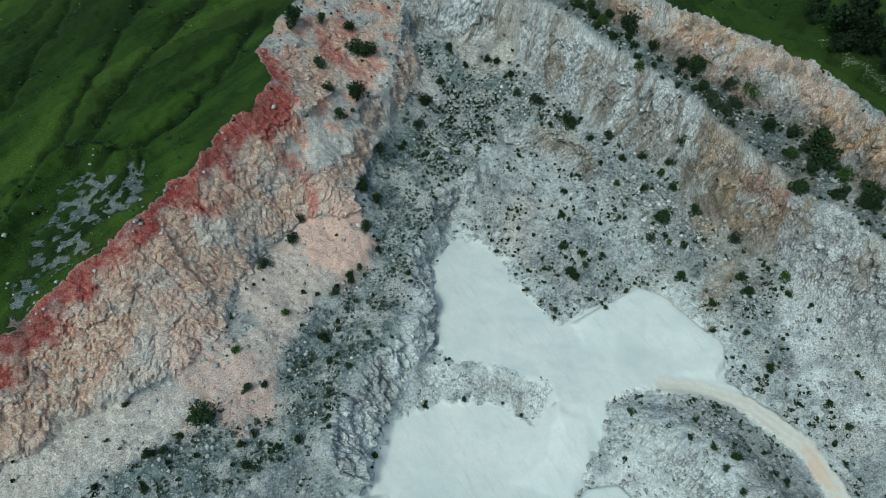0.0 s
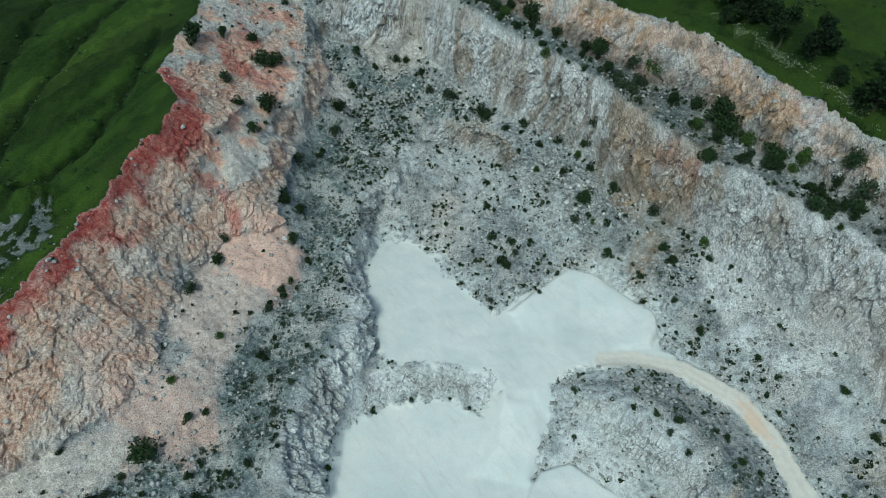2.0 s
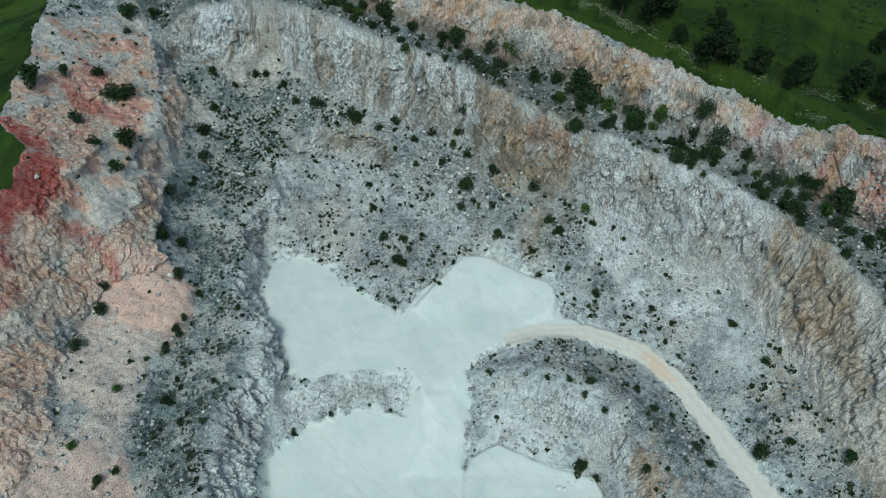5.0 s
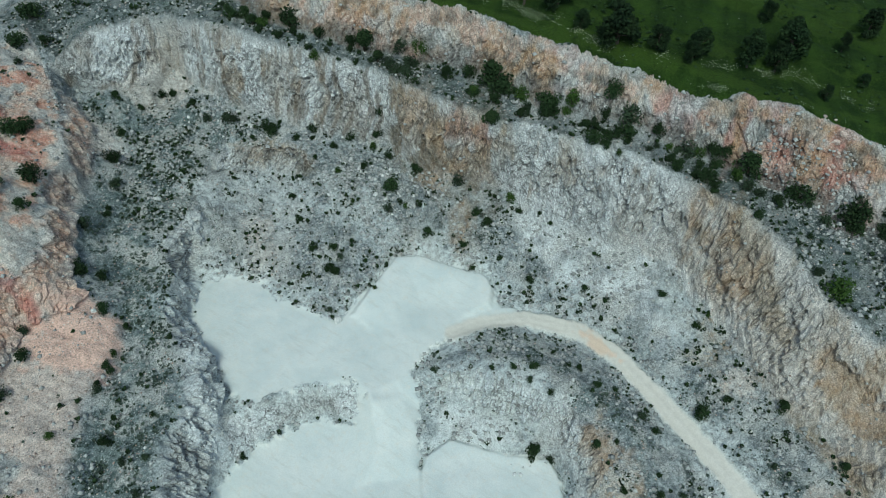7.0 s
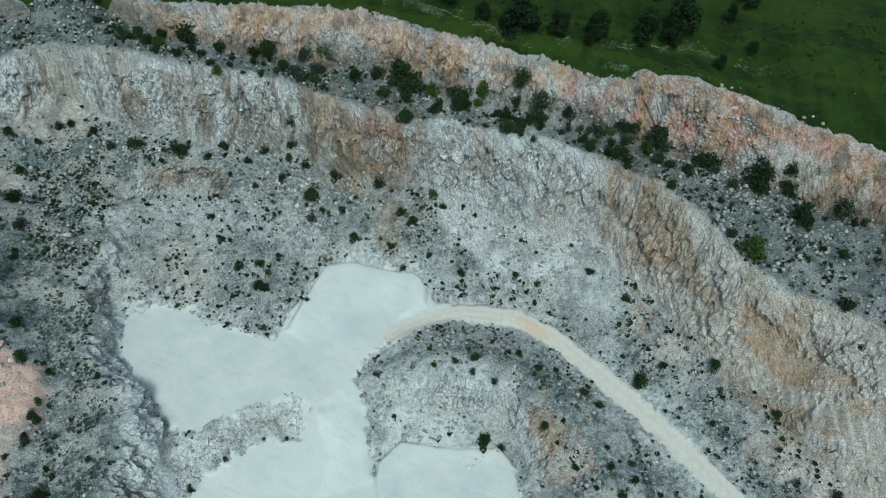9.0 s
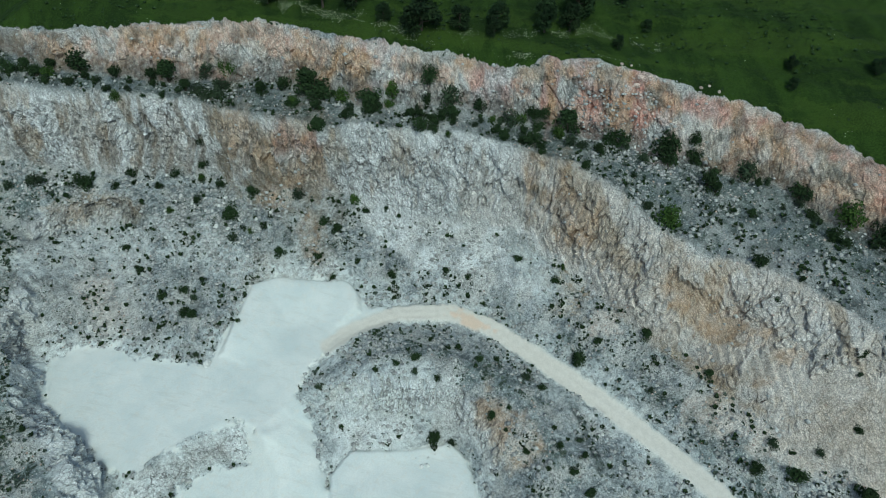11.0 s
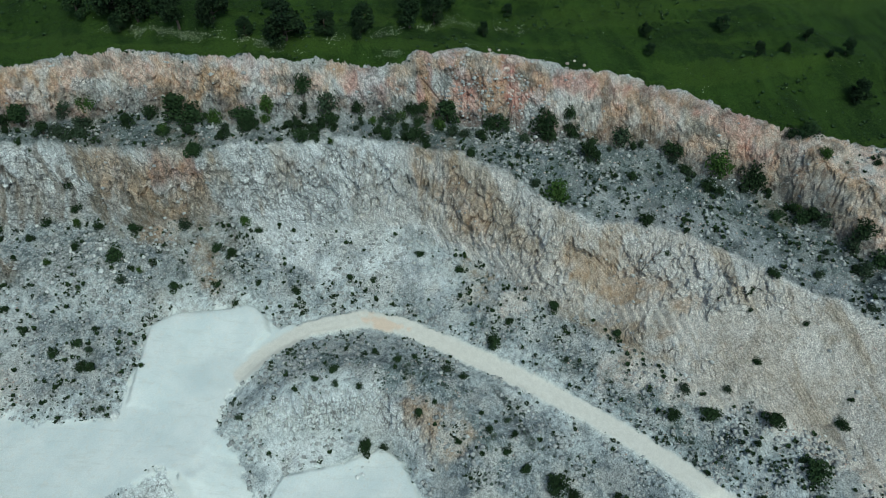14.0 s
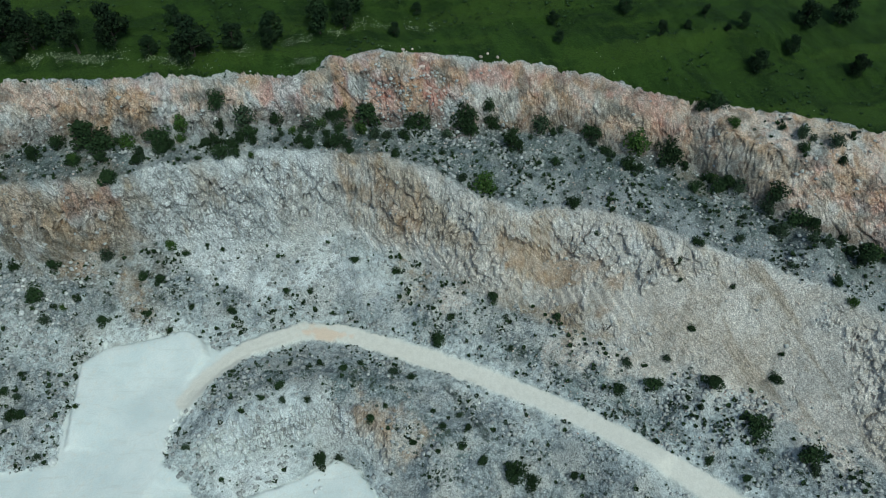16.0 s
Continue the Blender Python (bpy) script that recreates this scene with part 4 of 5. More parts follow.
    col = mix(t, road_f, col, mix(t, ramp(t, mid, 0.35, 0.65), (0.665, 0.655, 0.59), (0.78, 0.77, 0.705)))
    col = mix(t, calc(t, "MULTIPLY", track_f, road_f), col, (0.76, 0.60, 0.46))
    # meadow
    streak = noise_node(t, stretched(t, pos, [(0.20, -0.17, 0), (0.035, 0.042, 0), (0, 0, 0.1)]), 1.0, 6, 0.6)
    green = mix(t, ramp(t, streak, 0.40, 0.60), (0.015, 0.037, 0.004), (0.048, 0.096, 0.011))
    green = mix(t, ramp(t, small, 0.45, 0.72), green, (0.050, 0.082, 0.012))
    green = mix(t, calc(t, "MULTIPLY", light_f, 0.65), green, (0.075, 0.125, 0.016))
    green = mix(t, calc(t, "MULTIPLY", dark_and_shade_f, 0.75), green, (0.008, 0.018, 0.004))
    flower = calc(t, "MULTIPLY", ramp(t, grain, 0.68, 0.74), ramp(t, mid, 0.54, 0.62))
    green = mix(t, calc(t, "MULTIPLY", flower, 0.75), green, (0.38, 0.40, 0.28))
    col = mix(t, grass_f, col, green)
    tone = mix(t, calc(t, "ADD", calc(t, "MULTIPLY", small_r, 0.6), calc(t, "MULTIPLY", ramp(t, grain, 0.3, 0.7), 0.4)), (0.37, 0.37, 0.37), (1.52, 1.52, 1.52))
    plain = calc(t, "SUBTRACT", 1.0, calc(t, "MULTIPLY", calc(t, "MAXIMUM", calc(t, "MAXIMUM", white_f, road_f), calc(t, "MULTIPLY", calc(t, "MAXIMUM", dust_f, pink_f), 0.6)), 0.85))
    col = mix(t, plain, col, tone, "MULTIPLY")
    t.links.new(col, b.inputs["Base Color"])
    height = calc(t, "ADD", calc(t, "ADD", calc(t, "MULTIPLY", small, 0.6), calc(t, "MULTIPLY", grain, 0.2)), calc(t, "MULTIPLY", calc(t, "ADD", beds, joints), calc(t, "MULTIPLY", cliff_f, 0.4)))
    bump = node(t, "ShaderNodeBump", Distance=0.45)
    t.links.new(calc(t, "MULTIPLY", plain, 0.85), bump.inputs["Strength"])
    t.links.new(height, bump.inputs["Height"])
    t.links.new(bump.outputs[0], b.inputs["Normal"])
    return m


GROUND_MATERIAL = ground_material()


def build_ground():
    """The ground as one continuous sheet, cut along the borders of its kinds of surface."""
    ny, nx = X.shape
    co = np.stack([PX, PY, PZ], -1).reshape(-1, 3)
    i = np.arange(ny * nx).reshape(ny, nx)
    quads = np.stack([i[:-1, :-1], i[:-1, 1:], i[1:, 1:], i[1:, :-1]], -1).reshape(-1, 4)
    flat = (cliff * rough > 0.4)[:-1, :-1].ravel()
    zones = [np.stack(c, -1).reshape(-1, 4).astype(np.float32) for c in
             ((grass, white, red, dust), (scrub, pink, ochre, orange), (pale, tan, road, dark_and_shade), (cliff * rough, cream, tracked, light_grass))]
    kind = np.zeros((ny, nx), int)
    inner = (north_d < 0) & (np.hypot(X - 25, Y - 60) < 170)
    kind[inner & (cliff > 0.5) & (upper > -1.5)] = 5
    kind[inner & (cliff > 0.5) & (upper <= -1.5) & (X > -6)] = 4
    kind[inner & (cliff > 0.5) & (red_hill > -2)] = 3
    kind[white > 0.5] = 2
    kind[(road > 0.5) & (floor_d < 0.3) & (pit_d < 0.3)] = 1
    kind = kind[:-1, :-1].ravel()
    made = []
    for k, (name, label, cat) in enumerate((
            ("ground", "green meadow, grey scrub benches and stony slopes round the quarry", "ground"),
            ("road", "pale dusty dirt road curving round a mound", "road"),
            ("quarry_floor", "flat white crushed-limestone quarry floor", "ground"),
            ("rock_face_west", "red-capped tan and cream weathered rock face", "rock face"),
            ("rock_face_north", "pale grey limestone face with dipping beds and ochre stains", "rock face"),
            ("rock_face_upper", "low upper face of reddish, tan and white rock", "rock face"))):
        q = quads[kind == k]
        used, inv = np.unique(q, return_inverse=True)
        me = bpy.data.meshes.new(name)
        me.vertices.add(len(used))
        me.vertices.foreach_set("co", co[used].ravel())
        me.loops.add(q.size)
        me.loops.foreach_set("vertex_index", inv.ravel().astype(np.int32))
        me.polygons.add(len(q))
        me.polygons.foreach_set("loop_start", np.arange(0, q.size, 4))
        me.polygons.foreach_set("use_smooth", ~flat[kind == k])
        me.update(calc_edges=True)
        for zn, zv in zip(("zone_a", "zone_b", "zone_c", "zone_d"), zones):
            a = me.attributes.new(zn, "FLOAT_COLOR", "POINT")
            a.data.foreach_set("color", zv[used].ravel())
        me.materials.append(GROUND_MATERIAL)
        made.append(tagged(new(name, me), label, cat, kind="structure"))
    return made


build_ground()

# ==== things ====
rng = random.Random(11)


def tinted(name, dark, light, scale=1.5, rough_value=0.85, shift=0.25):
    """A material that varies by noise and from one object to the next."""
    m, t, b = nodes_of(name, rough_value)
    pos = t.nodes.new("ShaderNodeTexCoord").outputs["Object"]
    col = mix(t, ramp(t, noise_node(t, pos, scale, 5), 0.35, 0.65), dark, light)
    info = t.nodes.new("ShaderNodeObjectInfo").outputs["Random"]
    isl = t.nodes.new("ShaderNodeNewGeometry").outputs["Random Per Island"]
    col = mix(t, 1.0, col, mix(t, info, (1 - shift,) * 3, (1 + shift,) * 3), "MULTIPLY")
    col = mix(t, 1.0, col, mix(t, isl, (0.7,) * 3, (1.3,) * 3), "MULTIPLY")
    t.links.new(col, b.inputs["Base Color"])
    return m


LEAF = tinted("dark_leaves", (0.016, 0.032, 0.012), (0.036, 0.062, 0.021))
LEAF_LIGHT = tinted("fresh_leaves", (0.034, 0.068, 0.013), (0.062, 0.105, 0.022))
LEAF_GREY = tinted("grey_leaves", (0.028, 0.045, 0.025), (0.055, 0.080, 0.042))
LEAF_TREE = tinted("tree_leaves", (0.011, 0.024, 0.009), (0.028, 0.050, 0.016))
BARK = tinted("bark", (0.05, 0.04, 0.03), (0.11, 0.09, 0.07), 6)
STONE = tinted("pale_limestone", (0.38, 0.38, 0.36), (0.62, 0.615, 0.585), 3, 0.9, 0.2)
STONE_RED = tinted("rusty_stone", (0.30, 0.20, 0.16), (0.58, 0.50, 0.44), 3, 0.9, 0.3)
HERB = tinted("herb_tufts", (0.042, 0.060, 0.046), (0.09, 0.112, 0.086), 0.4)


def part(name, bm, material, parent, label=""):
    me = bpy.data.meshes.new(name)
    bm.to_mesh(me)
    bm.free()
    me.materials.append(material)
    ob = new(name, me)
    ob.parent = parent
    return tagged(ob, label)


def limb(bm, a, b, r0, r1, sides=6):
    a, b = Vector(a), Vector(b)
    q = (b - a).to_track_quat("Z", "Y")
    rings = []
    for p, r in ((a, r0), (b, r1)):
        rings.append([bm.verts.new(p + q @ Vector((r * math.cos(2 * math.pi * k / sides), r * math.sin(2 * math.pi * k / sides), 0))) for k in range(sides)])
    for k in range(sides):
        bm.faces.new((rings[0][k], rings[0][(k + 1) % sides], rings[1][(k + 1) % sides], rings[1][k]))
    bm.faces.new(rings[1])


def leaf(bm, p, size, r):
    """A small folded clump of leaf, turned at random."""
    m = Matrix.Translation(p) @ Euler((r.uniform(-1.2, 1.2), r.uniform(-1.2, 1.2), r.uniform(0, 6.3))).to_matrix().to_4x4()
    w, h = size * r.uniform(0.5, 0.9), size * r.uniform(0.8, 1.2)
    v = [bm.verts.new(m @ Vector(c)) for c in ((0, -h, 0), (w, 0, 0.25 * w), (0, h, 0), (-w, 0, 0.25 * w))]
    bm.faces.new((v[0], v[1], v[2]))
    bm.faces.new((v[0], v[2], v[3]))


def make_bush(seed, material, label, leaves=950, tall=0.66):
    """A bush one metre wide: stems from one root, and lobes of leaves."""
    r = random.Random(seed)
    root = tagged(new("bush"), label, "bush", "bushes in the quarry")
    stems, crown = bmesh.new(), bmesh.new()
    lobes = []
    for k in range(r.randint(9, 12)):
        a, d = r.uniform(0, 6.3), r.uniform(0.0, 0.29)
        c = Vector((d * math.cos(a), d * math.sin(a), tall * r.uniform(0.25, 0.85) * (1.1 - d)))
        lobes.append((c, r.uniform(0.15, 0.25)))
        limb(stems, (0.02 * math.cos(a), 0.02 * math.sin(a), -0.15), c, 0.022, 0.008, 5)
    for _ in range(leaves):
        c, s = r.choice(lobes)
        d = Vector((r.gauss(0, 1), r.gauss(0, 1), r.gauss(0, 1))).normalized() * s * r.uniform(0.55, 1.15)
        p = c + d
        p.z = max(p.z, 0.0)
        leaf(crown, p, r.uniform(0.028, 0.05), r)
    part("stem", stems, BARK, root)
    part("crown", crown, material, root)
    return root


def make_tree(seed, label, tall=1.15, leaves=2400, conical=False):
    """A tree with a crown one metre wide."""
    r = random.Random(seed)
    root = tagged(new("tree"), label, "tree", "trees on the meadow")
    trunk, crown = bmesh.new(), bmesh.new()
    limb(trunk, (0, 0, -0.15), (0.01, 0, tall * 0.45), 0.05, 0.032, 8)
    limb(trunk, (0.01, 0, tall * 0.45), (0.02, 0.01, tall * 0.9), 0.032, 0.01, 7)
    lobes = []
    for k in range(16):
        h = r.uniform(0.22, 1.0)
        reach = (0.46 * (1.05 - h) + 0.04) if conical else 0.40 * math.sin(math.pi * min(0.93, 0.12 + h * 0.78))
        a, d = r.uniform(0, 6.3), reach * r.uniform(0.45, 1.0)
        c = Vector((d * math.cos(a), d * math.sin(a), tall * h * 0.92))
        lobes.append((c, r.uniform(0.13, 0.22)))
        limb(trunk, (0.01, 0, tall * max(0.15, h * 0.7)), c, 0.018, 0.006, 5)
    for _ in range(leaves):
        c, s = r.choice(lobes)
        d = Vector((r.gauss(0, 1), r.gauss(0, 1), r.gauss(0, 0.8))).normalized() * s * r.uniform(0.4, 1.15)
        leaf(crown, c + d, r.uniform(0.03, 0.055), r)
    part("trunk", trunk, BARK, root)
    part("crown", crown, LEAF_TREE, root)
    return root


def plant(sources, spots, sink=0.05, weights=None, grow=1.25):
    """Copies of the sources at places (x, y, width)."""
    for x, y, w in spots:
        w *= grow
        src = rng.choices(sources, weights)[0]
        g = ground_z(x, y)
        m = Matrix.Translation((x, y, g - sink * w)) @ Matrix.Rotation(rng.uniform(0, 6.3), 4, "Z") @ Matrix.Diagonal((w, w * rng.uniform(0.85, 1.15), w * rng.uniform(0.85, 1.2), 1))
        if src in free:
            free.remove(src)
            src.matrix_basis = m
        else:
            c = copy_thing(src, Matrix())
            c.matrix_basis = m


# where the bushes stand: x, y, width
HILL_BUSHES = [(-29.5, 126.8, 4.6), (-24.8, 131.9, 2.5), (-19.7, 133.3, 3), (-17.9, 129.4, 3.9), (-24.6, 120.7, 2.8), (-22.3, 114.9, 2.7), (-17.4, 116.8, 4.7), (-19.6, 109.8, 2.7), (1.6, 143.3, 2.4), (-26.6, 91.1, 2.1), (-27.5, 87, 2.5), (-31.5, 81.1, 2.7), (-26.9, 72.1, 1.8), (-33.6, 64, 1.7), (-48.9, 54.6, 1.6), (-13.2, 99.5, 2), (-14.6, 91.7, 2.6), (-12.8, 110.9, 3.3), (-15.6, 100.7, 3.6)]
VALLEY_BUSHES = [(-20.5, 68.8, 2.2), (-18.9, 64.3, 1.6), (-37.9, 53.7, 4.3), (-41, 51.2, 1.5), (-42.8, 48.6, 1.9), (-44.7, 47.7, 2.1), (-31.5, 58.6, 1.9), (-29, 59.6, 1.5), (-11.4, 52.8, 1.8), (-18.3, 58.2, 1.7), (-31.9, 44.1, 1.3), (-29.8, 46.7, 1.7), (-44.4, 43, 1.5), (-51.8, 43.1, 1.2), (-16.9, 81.4, 1.7), (-15.2, 83.4, 1.7), (-18.7, 78.5, 1.4), (-3.6, 127.1, 3.3), (-5.1, 121.9, 2.7), (-0.5, 135.3, 2.1), (-8.1, 116.4, 1.5), (-25.3, 49.3, 1.3), (-31.2, 49.9, 1.5), (-15.4, 62.9, 1.5), (-12.6, 69.6, 1), (-24.3, 76.5, 1), (-2.9, 62.7, 1.4), (-21.9, 76.6, 1), (-6.1, 82.8, 1.2), (-7.8, 62.7, 1.2), (-12.3, 56.8, 1.4), (-22.3, 50.4, 1.3)]
TERRACE_BUSHES = [(-7.5, 164.3, 4.7), (-12.4, 156.5, 4.2), (-7.2, 156.3, 2.5), (-15.8, 128.5, 3.7), (-13.3, 150.9, 1.9)]
HOLLOW_BUSHES = [(10.6, 143.1, 2.2), (12.6, 141.5, 2.2), (15.3, 135.7, 2.4), (5.4, 141, 1.6), (21.1, 127.8, 3.9), (16.7, 130, 2.3), (27.5, 121.6, 4.3), (23.3, 121.4, 1.5), (31.1, 116.3, 1.7), (35, 116, 2.2), (34.3, 114.8, 1.2), (41.4, 110.5, 2.7), (46, 107.8, 2.4), (47.2, 108.6, 2.1), (44.3, 106.5, 1.9), (37, 110.2, 1.7), (32.7, 110, 1.2), (35.6, 105.5, 1.7), (40.6, 103.8, 1.9), (46.2, 103.1, 1.7), (48.8, 95.9, 2.6), (53.7, 87.9, 2.9), (43.2, 97, 4), (40.9, 93.8, 2.3), (43.7, 93.5, 1.4), (45.6, 85.1, 2.3), (44.3, 92.1, 1.6), (46.4, 89.9, 1.6)]
SLOPE_BUSHES = [(24.3, 100.6, 1.6), (23.9, 93.2, 1.8), (27.9, 92.1, 1.8), (25.1, 88.1, 2.2), (26.2, 87.2, 1.3), (31.6, 91.4, 1.4), (25.2, 105.7, 1.7), (35.2, 98.5, 1.4), (54.5, 81.3, 2.2), (55.4, 79.1, 2.5), (61.1, 79.7, 2.5), (61.5, 77.3, 1.6), (50, 75.1, 1.6), (55.1, 73, 1.6), (65.1, 75.1, 1.3), (65.8, 72.4, 1.3), (50.2, 79.5, 1.6), (21.3, 80, 1.5), (30.6, 79.4, 1.1), (-8.7, 115.1, 1.7), (-16.4, 80.7, 1.7), (-19.2, 77.7, 1.8), (-12, 88.1, 1.7), (57.4, 66.1, 2)]
BENCH_BUSHES = [(28.8, 139.5, 3.1), (32.4, 135.9, 2), (37.9, 129.9, 4.2), (42.1, 124.4, 2.4), (49, 117.7, 4.6), (55.3, 113.1, 2.1), (58, 110.2, 3.5), (41.6, 119.8, 1.4), (66, 96.5, 5), (66.9, 93.4, 4.5), (61.8, 95.6, 2.2), (69.2, 89.9, 3.1), (71.7, 85.2, 3.5), (75.1, 82.1, 3.1), (80.4, 78, 3), (78.8, 76.4, 2.2), (81.8, 73, 4.4), (84.5, 68.6, 3), (76.8, 77.3, 1.3), (86.9, 62, 3.7), (87.7, 60.9, 2.2), (84.6, 65.2, 1.5), (90.6, 58, 2.4), (60.8, 87.8, 3.3), (65.9, 85.8, 2.2), (85.4, 56.5, 3.2), (85.8, 54.2, 1.9), (76.7, 74, 1.1), (78.9, 70.2, 1.7)]
CLIFF_FOOT_BUSHES = [(89.6, 59.3, 2.6), (84.6, 53.4, 1.3), (92.5, 53.3, 4.3), (92.6, 46.4, 1.9), (95.8, 44.9, 4.3), (100.2, 37.5, 4.3), (102.4, 32.6, 2.6), (106.5, 23.7, 4.2), (99.7, 27.6, 3.2), (108.3, 14.7, 3.8), (108.3, 6, 4.4), (108.2, -0.7, 4.9), (103.6, 33.8, 2.2), (100.4, 18.8, 1.7), (106.2, 11.2, 1.8), (88, 28.3, 4.1), (87.2, 32.3, 1.8), (91.6, 12.9, 2.5), (92.5, 6, 1.2), (86.5, 45.3, 1.9), (90.8, 37.7, 1.2), (107, -8.5, 2.7), (105.2, -13.6, 2.8), (103.9, -19, 3.5), (102.4, -19.1, 3.3), (103, -6.4, 2.2), (101, -23.9, 3.7), (98.3, -21.6, 2.6), (76.7, 69.3, 1.5), (75.3, 72.5, 1.3), (90.1, 53.9, 3.2)]
SHELF_BUSHES = [(90.9, -9.1, 2), (94.3, -15.6, 1.7), (97.1, -29.2, 2.1), (97.1, -34.6, 4.4), (91.8, -24.1, 1.5), (113.9, -5.9, 3.3), (113.9, -3.6, 2.2), (111.4, -9.3, 2.2), (112.3, -20.4, 2.6), (110.2, -21.5, 1.8), (112, -22.5, 1.5), (111.7, -26.2, 2.9), (109.6, -27.7, 1.8), (114.5, -28.5, 1.4), (113.2, -17.1, 1.3), (91, -31.5, 1.7), (89, -34.5, 2.1), (89, 7.2, 1.4), (100.4, -37, 2.7)]
ROADSIDE_BUSHES = [(64.6, 58.5, 1.7), (66.6, 54.8, 1.5), (74.5, 49.1, 1.7), (75.4, 40.9, 1.7), (77.9, 41, 1.1), (76.1, 21.5, 2.7), (77.1, 9.6, 1.9), (80.8, -12.6, 1.6), (76.4, -10.2, 1.9), (74.5, -18.2, 3.5), (78.7, -27.9, 2.3), (71.9, -9.1, 2.9), (68.7, -4, 2.4), (73.6, -4.1, 2.1), (66.1, 28.5, 3.1), (87.9, -7, 1.8), (86, -3.5, 1.4), (70, -26.3, 4.5), (67.2, -34.2, 4.1), (65.1, -35.2, 2), (86, -8.4, 1), (87.2, -16.8, 1.2), (81.7, -27.4, 1.1), (71.2, 27.8, 1.2), (69.7, 15.8, 1.2), (70.1, -17.4, 1.4), (61.9, -20.6, 1.8), (60.7, -26.3, 1.4)]
MOUND_BUSHES = [(53.3, 45.1, 1.6), (53.8, 40.9, 1.6), (51.6, 50.4, 1), (56.4, 38.9, 1.2), (56.9, 32.6, 2), (57.1, 29.7, 1.6), (43.6, 46.3, 1.4), (42.7, 50.1, 1.2), (45.6, 48, 1.8), (45.5, 43.1, 1.4), (47.6, 32.4, 1.9), (46.9, 24.7, 1.3), (31.7, 58.3, 1.4), (51.1, 21.2, 1.3), (49.4, 17, 1.5), (49, 13.3, 1.9), (49.7, 8, 3.9), (49.9, 5, 3), (54, -1.5, 1.6), (50.2, 31, 1), (40.1, 38.8, 3.4), (42.1, 36.7, 2.4), (54.5, 19.5, 1.4), (52.2, 17.1, 1.5), (25.6, 86.6, 2), (27.9, 89.4, 1.8), (51.9, 46.5, 1.2)]
# where the trees stand: x, y, width of crown
RIM_TREES = [(73.7, 109.2, 5.9), (77, 107.5, 4), (76.2, 101.4, 5.1), (80.7, 96.9, 6.4), (89.8, 90.6, 3.5), (84.5, 83.2, 7.7), (89.3, 77.9, 4), (94.4, 73.3, 4.4), (92.1, 72, 3.3), (100.4, 66.6, 5.6), (104.2, 63.4, 4.5), (106.1, 53.8, 2.4), (129.3, 15.6, 2.9), (117.6, 25.1, 2.3), (122.4, 27.8, 2.3), (124, 7.7, 2.5), (133.2, 1, 1.9), (132.7, -6, 2.9), (132.2, -15.8, 2.9), (140.8, -17.2, 5.1), (124.5, -10.5, 3.5), (132.3, -28, 4), (146.1, -23.8, 5.3), (130.1, -3.7, 1.4), (129.1, 3.5, 1.7)]
FIELD_TREES = [(111.3, 73.5, 3.6), (107.4, 64.1, 6.4), (112.4, 68, 3.5), (113.9, 52.8, 2.5), (81.3, 90, 3.4), (122.6, 60.5, 4.9), (116.2, 60.1, 2.4)]
CORNER_TREES = [(72.8, 113.1, 8.4), (68.8, 119.2, 4.9), (70.1, 110.6, 3.6)]
DARK_BUSHES = [make_bush(k, LEAF, "dense dark green bush on stony ground") for k in (1, 2, 3, 4)]
GREY_BUSHES = [make_bush(k, LEAF_GREY, "low grey-green bush on quarry rubble", 640, 0.5) for k in (5, 6)]
FRESH_BUSHES = [make_bush(k, LEAF_LIGHT, "fresh yellow-green leafy bush", 680, 0.55) for k in (7, 8)]
FRESH_BUSHES.append(make_bush(9, LEAF_GREY, "broad green bush along the upper bench", 760, 0.55))
TREES = [make_tree(k, "round-crowned dark green tree on the meadow") for k in (21, 22, 23)] + [make_tree(24, "dark pointed tree on the meadow", 1.5, 2400, True)]
free = set(DARK_BUSHES + GREY_BUSHES + FRESH_BUSHES + TREES)
for group in (HILL_BUSHES, VALLEY_BUSHES, TERRACE_BUSHES, HOLLOW_BUSHES, SLOPE_BUSHES, ROADSIDE_BUSHES, MOUND_BUSHES):
    plant(DARK_BUSHES + GREY_BUSHES + FRESH_BUSHES, group, weights=[3, 3, 3, 3, 1.4, 1.4, 0.5, 0.5, 0.6])
for group in (BENCH_BUSHES, CLIFF_FOOT_BUSHES, SHELF_BUSHES):
    plant(DARK_BUSHES + GREY_BUSHES + FRESH_BUSHES, group, weights=[3, 3, 3, 3, 2, 2, 1, 1, 2], grow=1.4)
verge = []
for p, q in zip(UPPER_FOOT[3:-1], UPPER_FOOT[4:]):
    for _ in range(int(math.dist(p[:2], q[:2]) / (1.6 if q[1] > 50 else 2.4))):
        f, off = rng.random(), rng.uniform(-0.5, 5.0)
        d = math.dist(p[:2], q[:2])
        verge.append((p[0] + f * (q[0] - p[0]) + off * (q[1] - p[1]) / d, p[1] + f * (q[1] - p[1]) - off * (q[0] - p[0]) / d, rng.uniform(1.0, 3.0)))
plant(DARK_BUSHES + GREY_BUSHES + FRESH_BUSHES, verge, weights=[4, 4, 4, 4, 3, 3, 0.5, 0.5, 2], grow=1.3)
for group in (RIM_TREES, FIELD_TREES, CORNER_TREES):
    plant(TREES, group, 0.02, weights=[3, 3, 3, 2], grow=1.0)


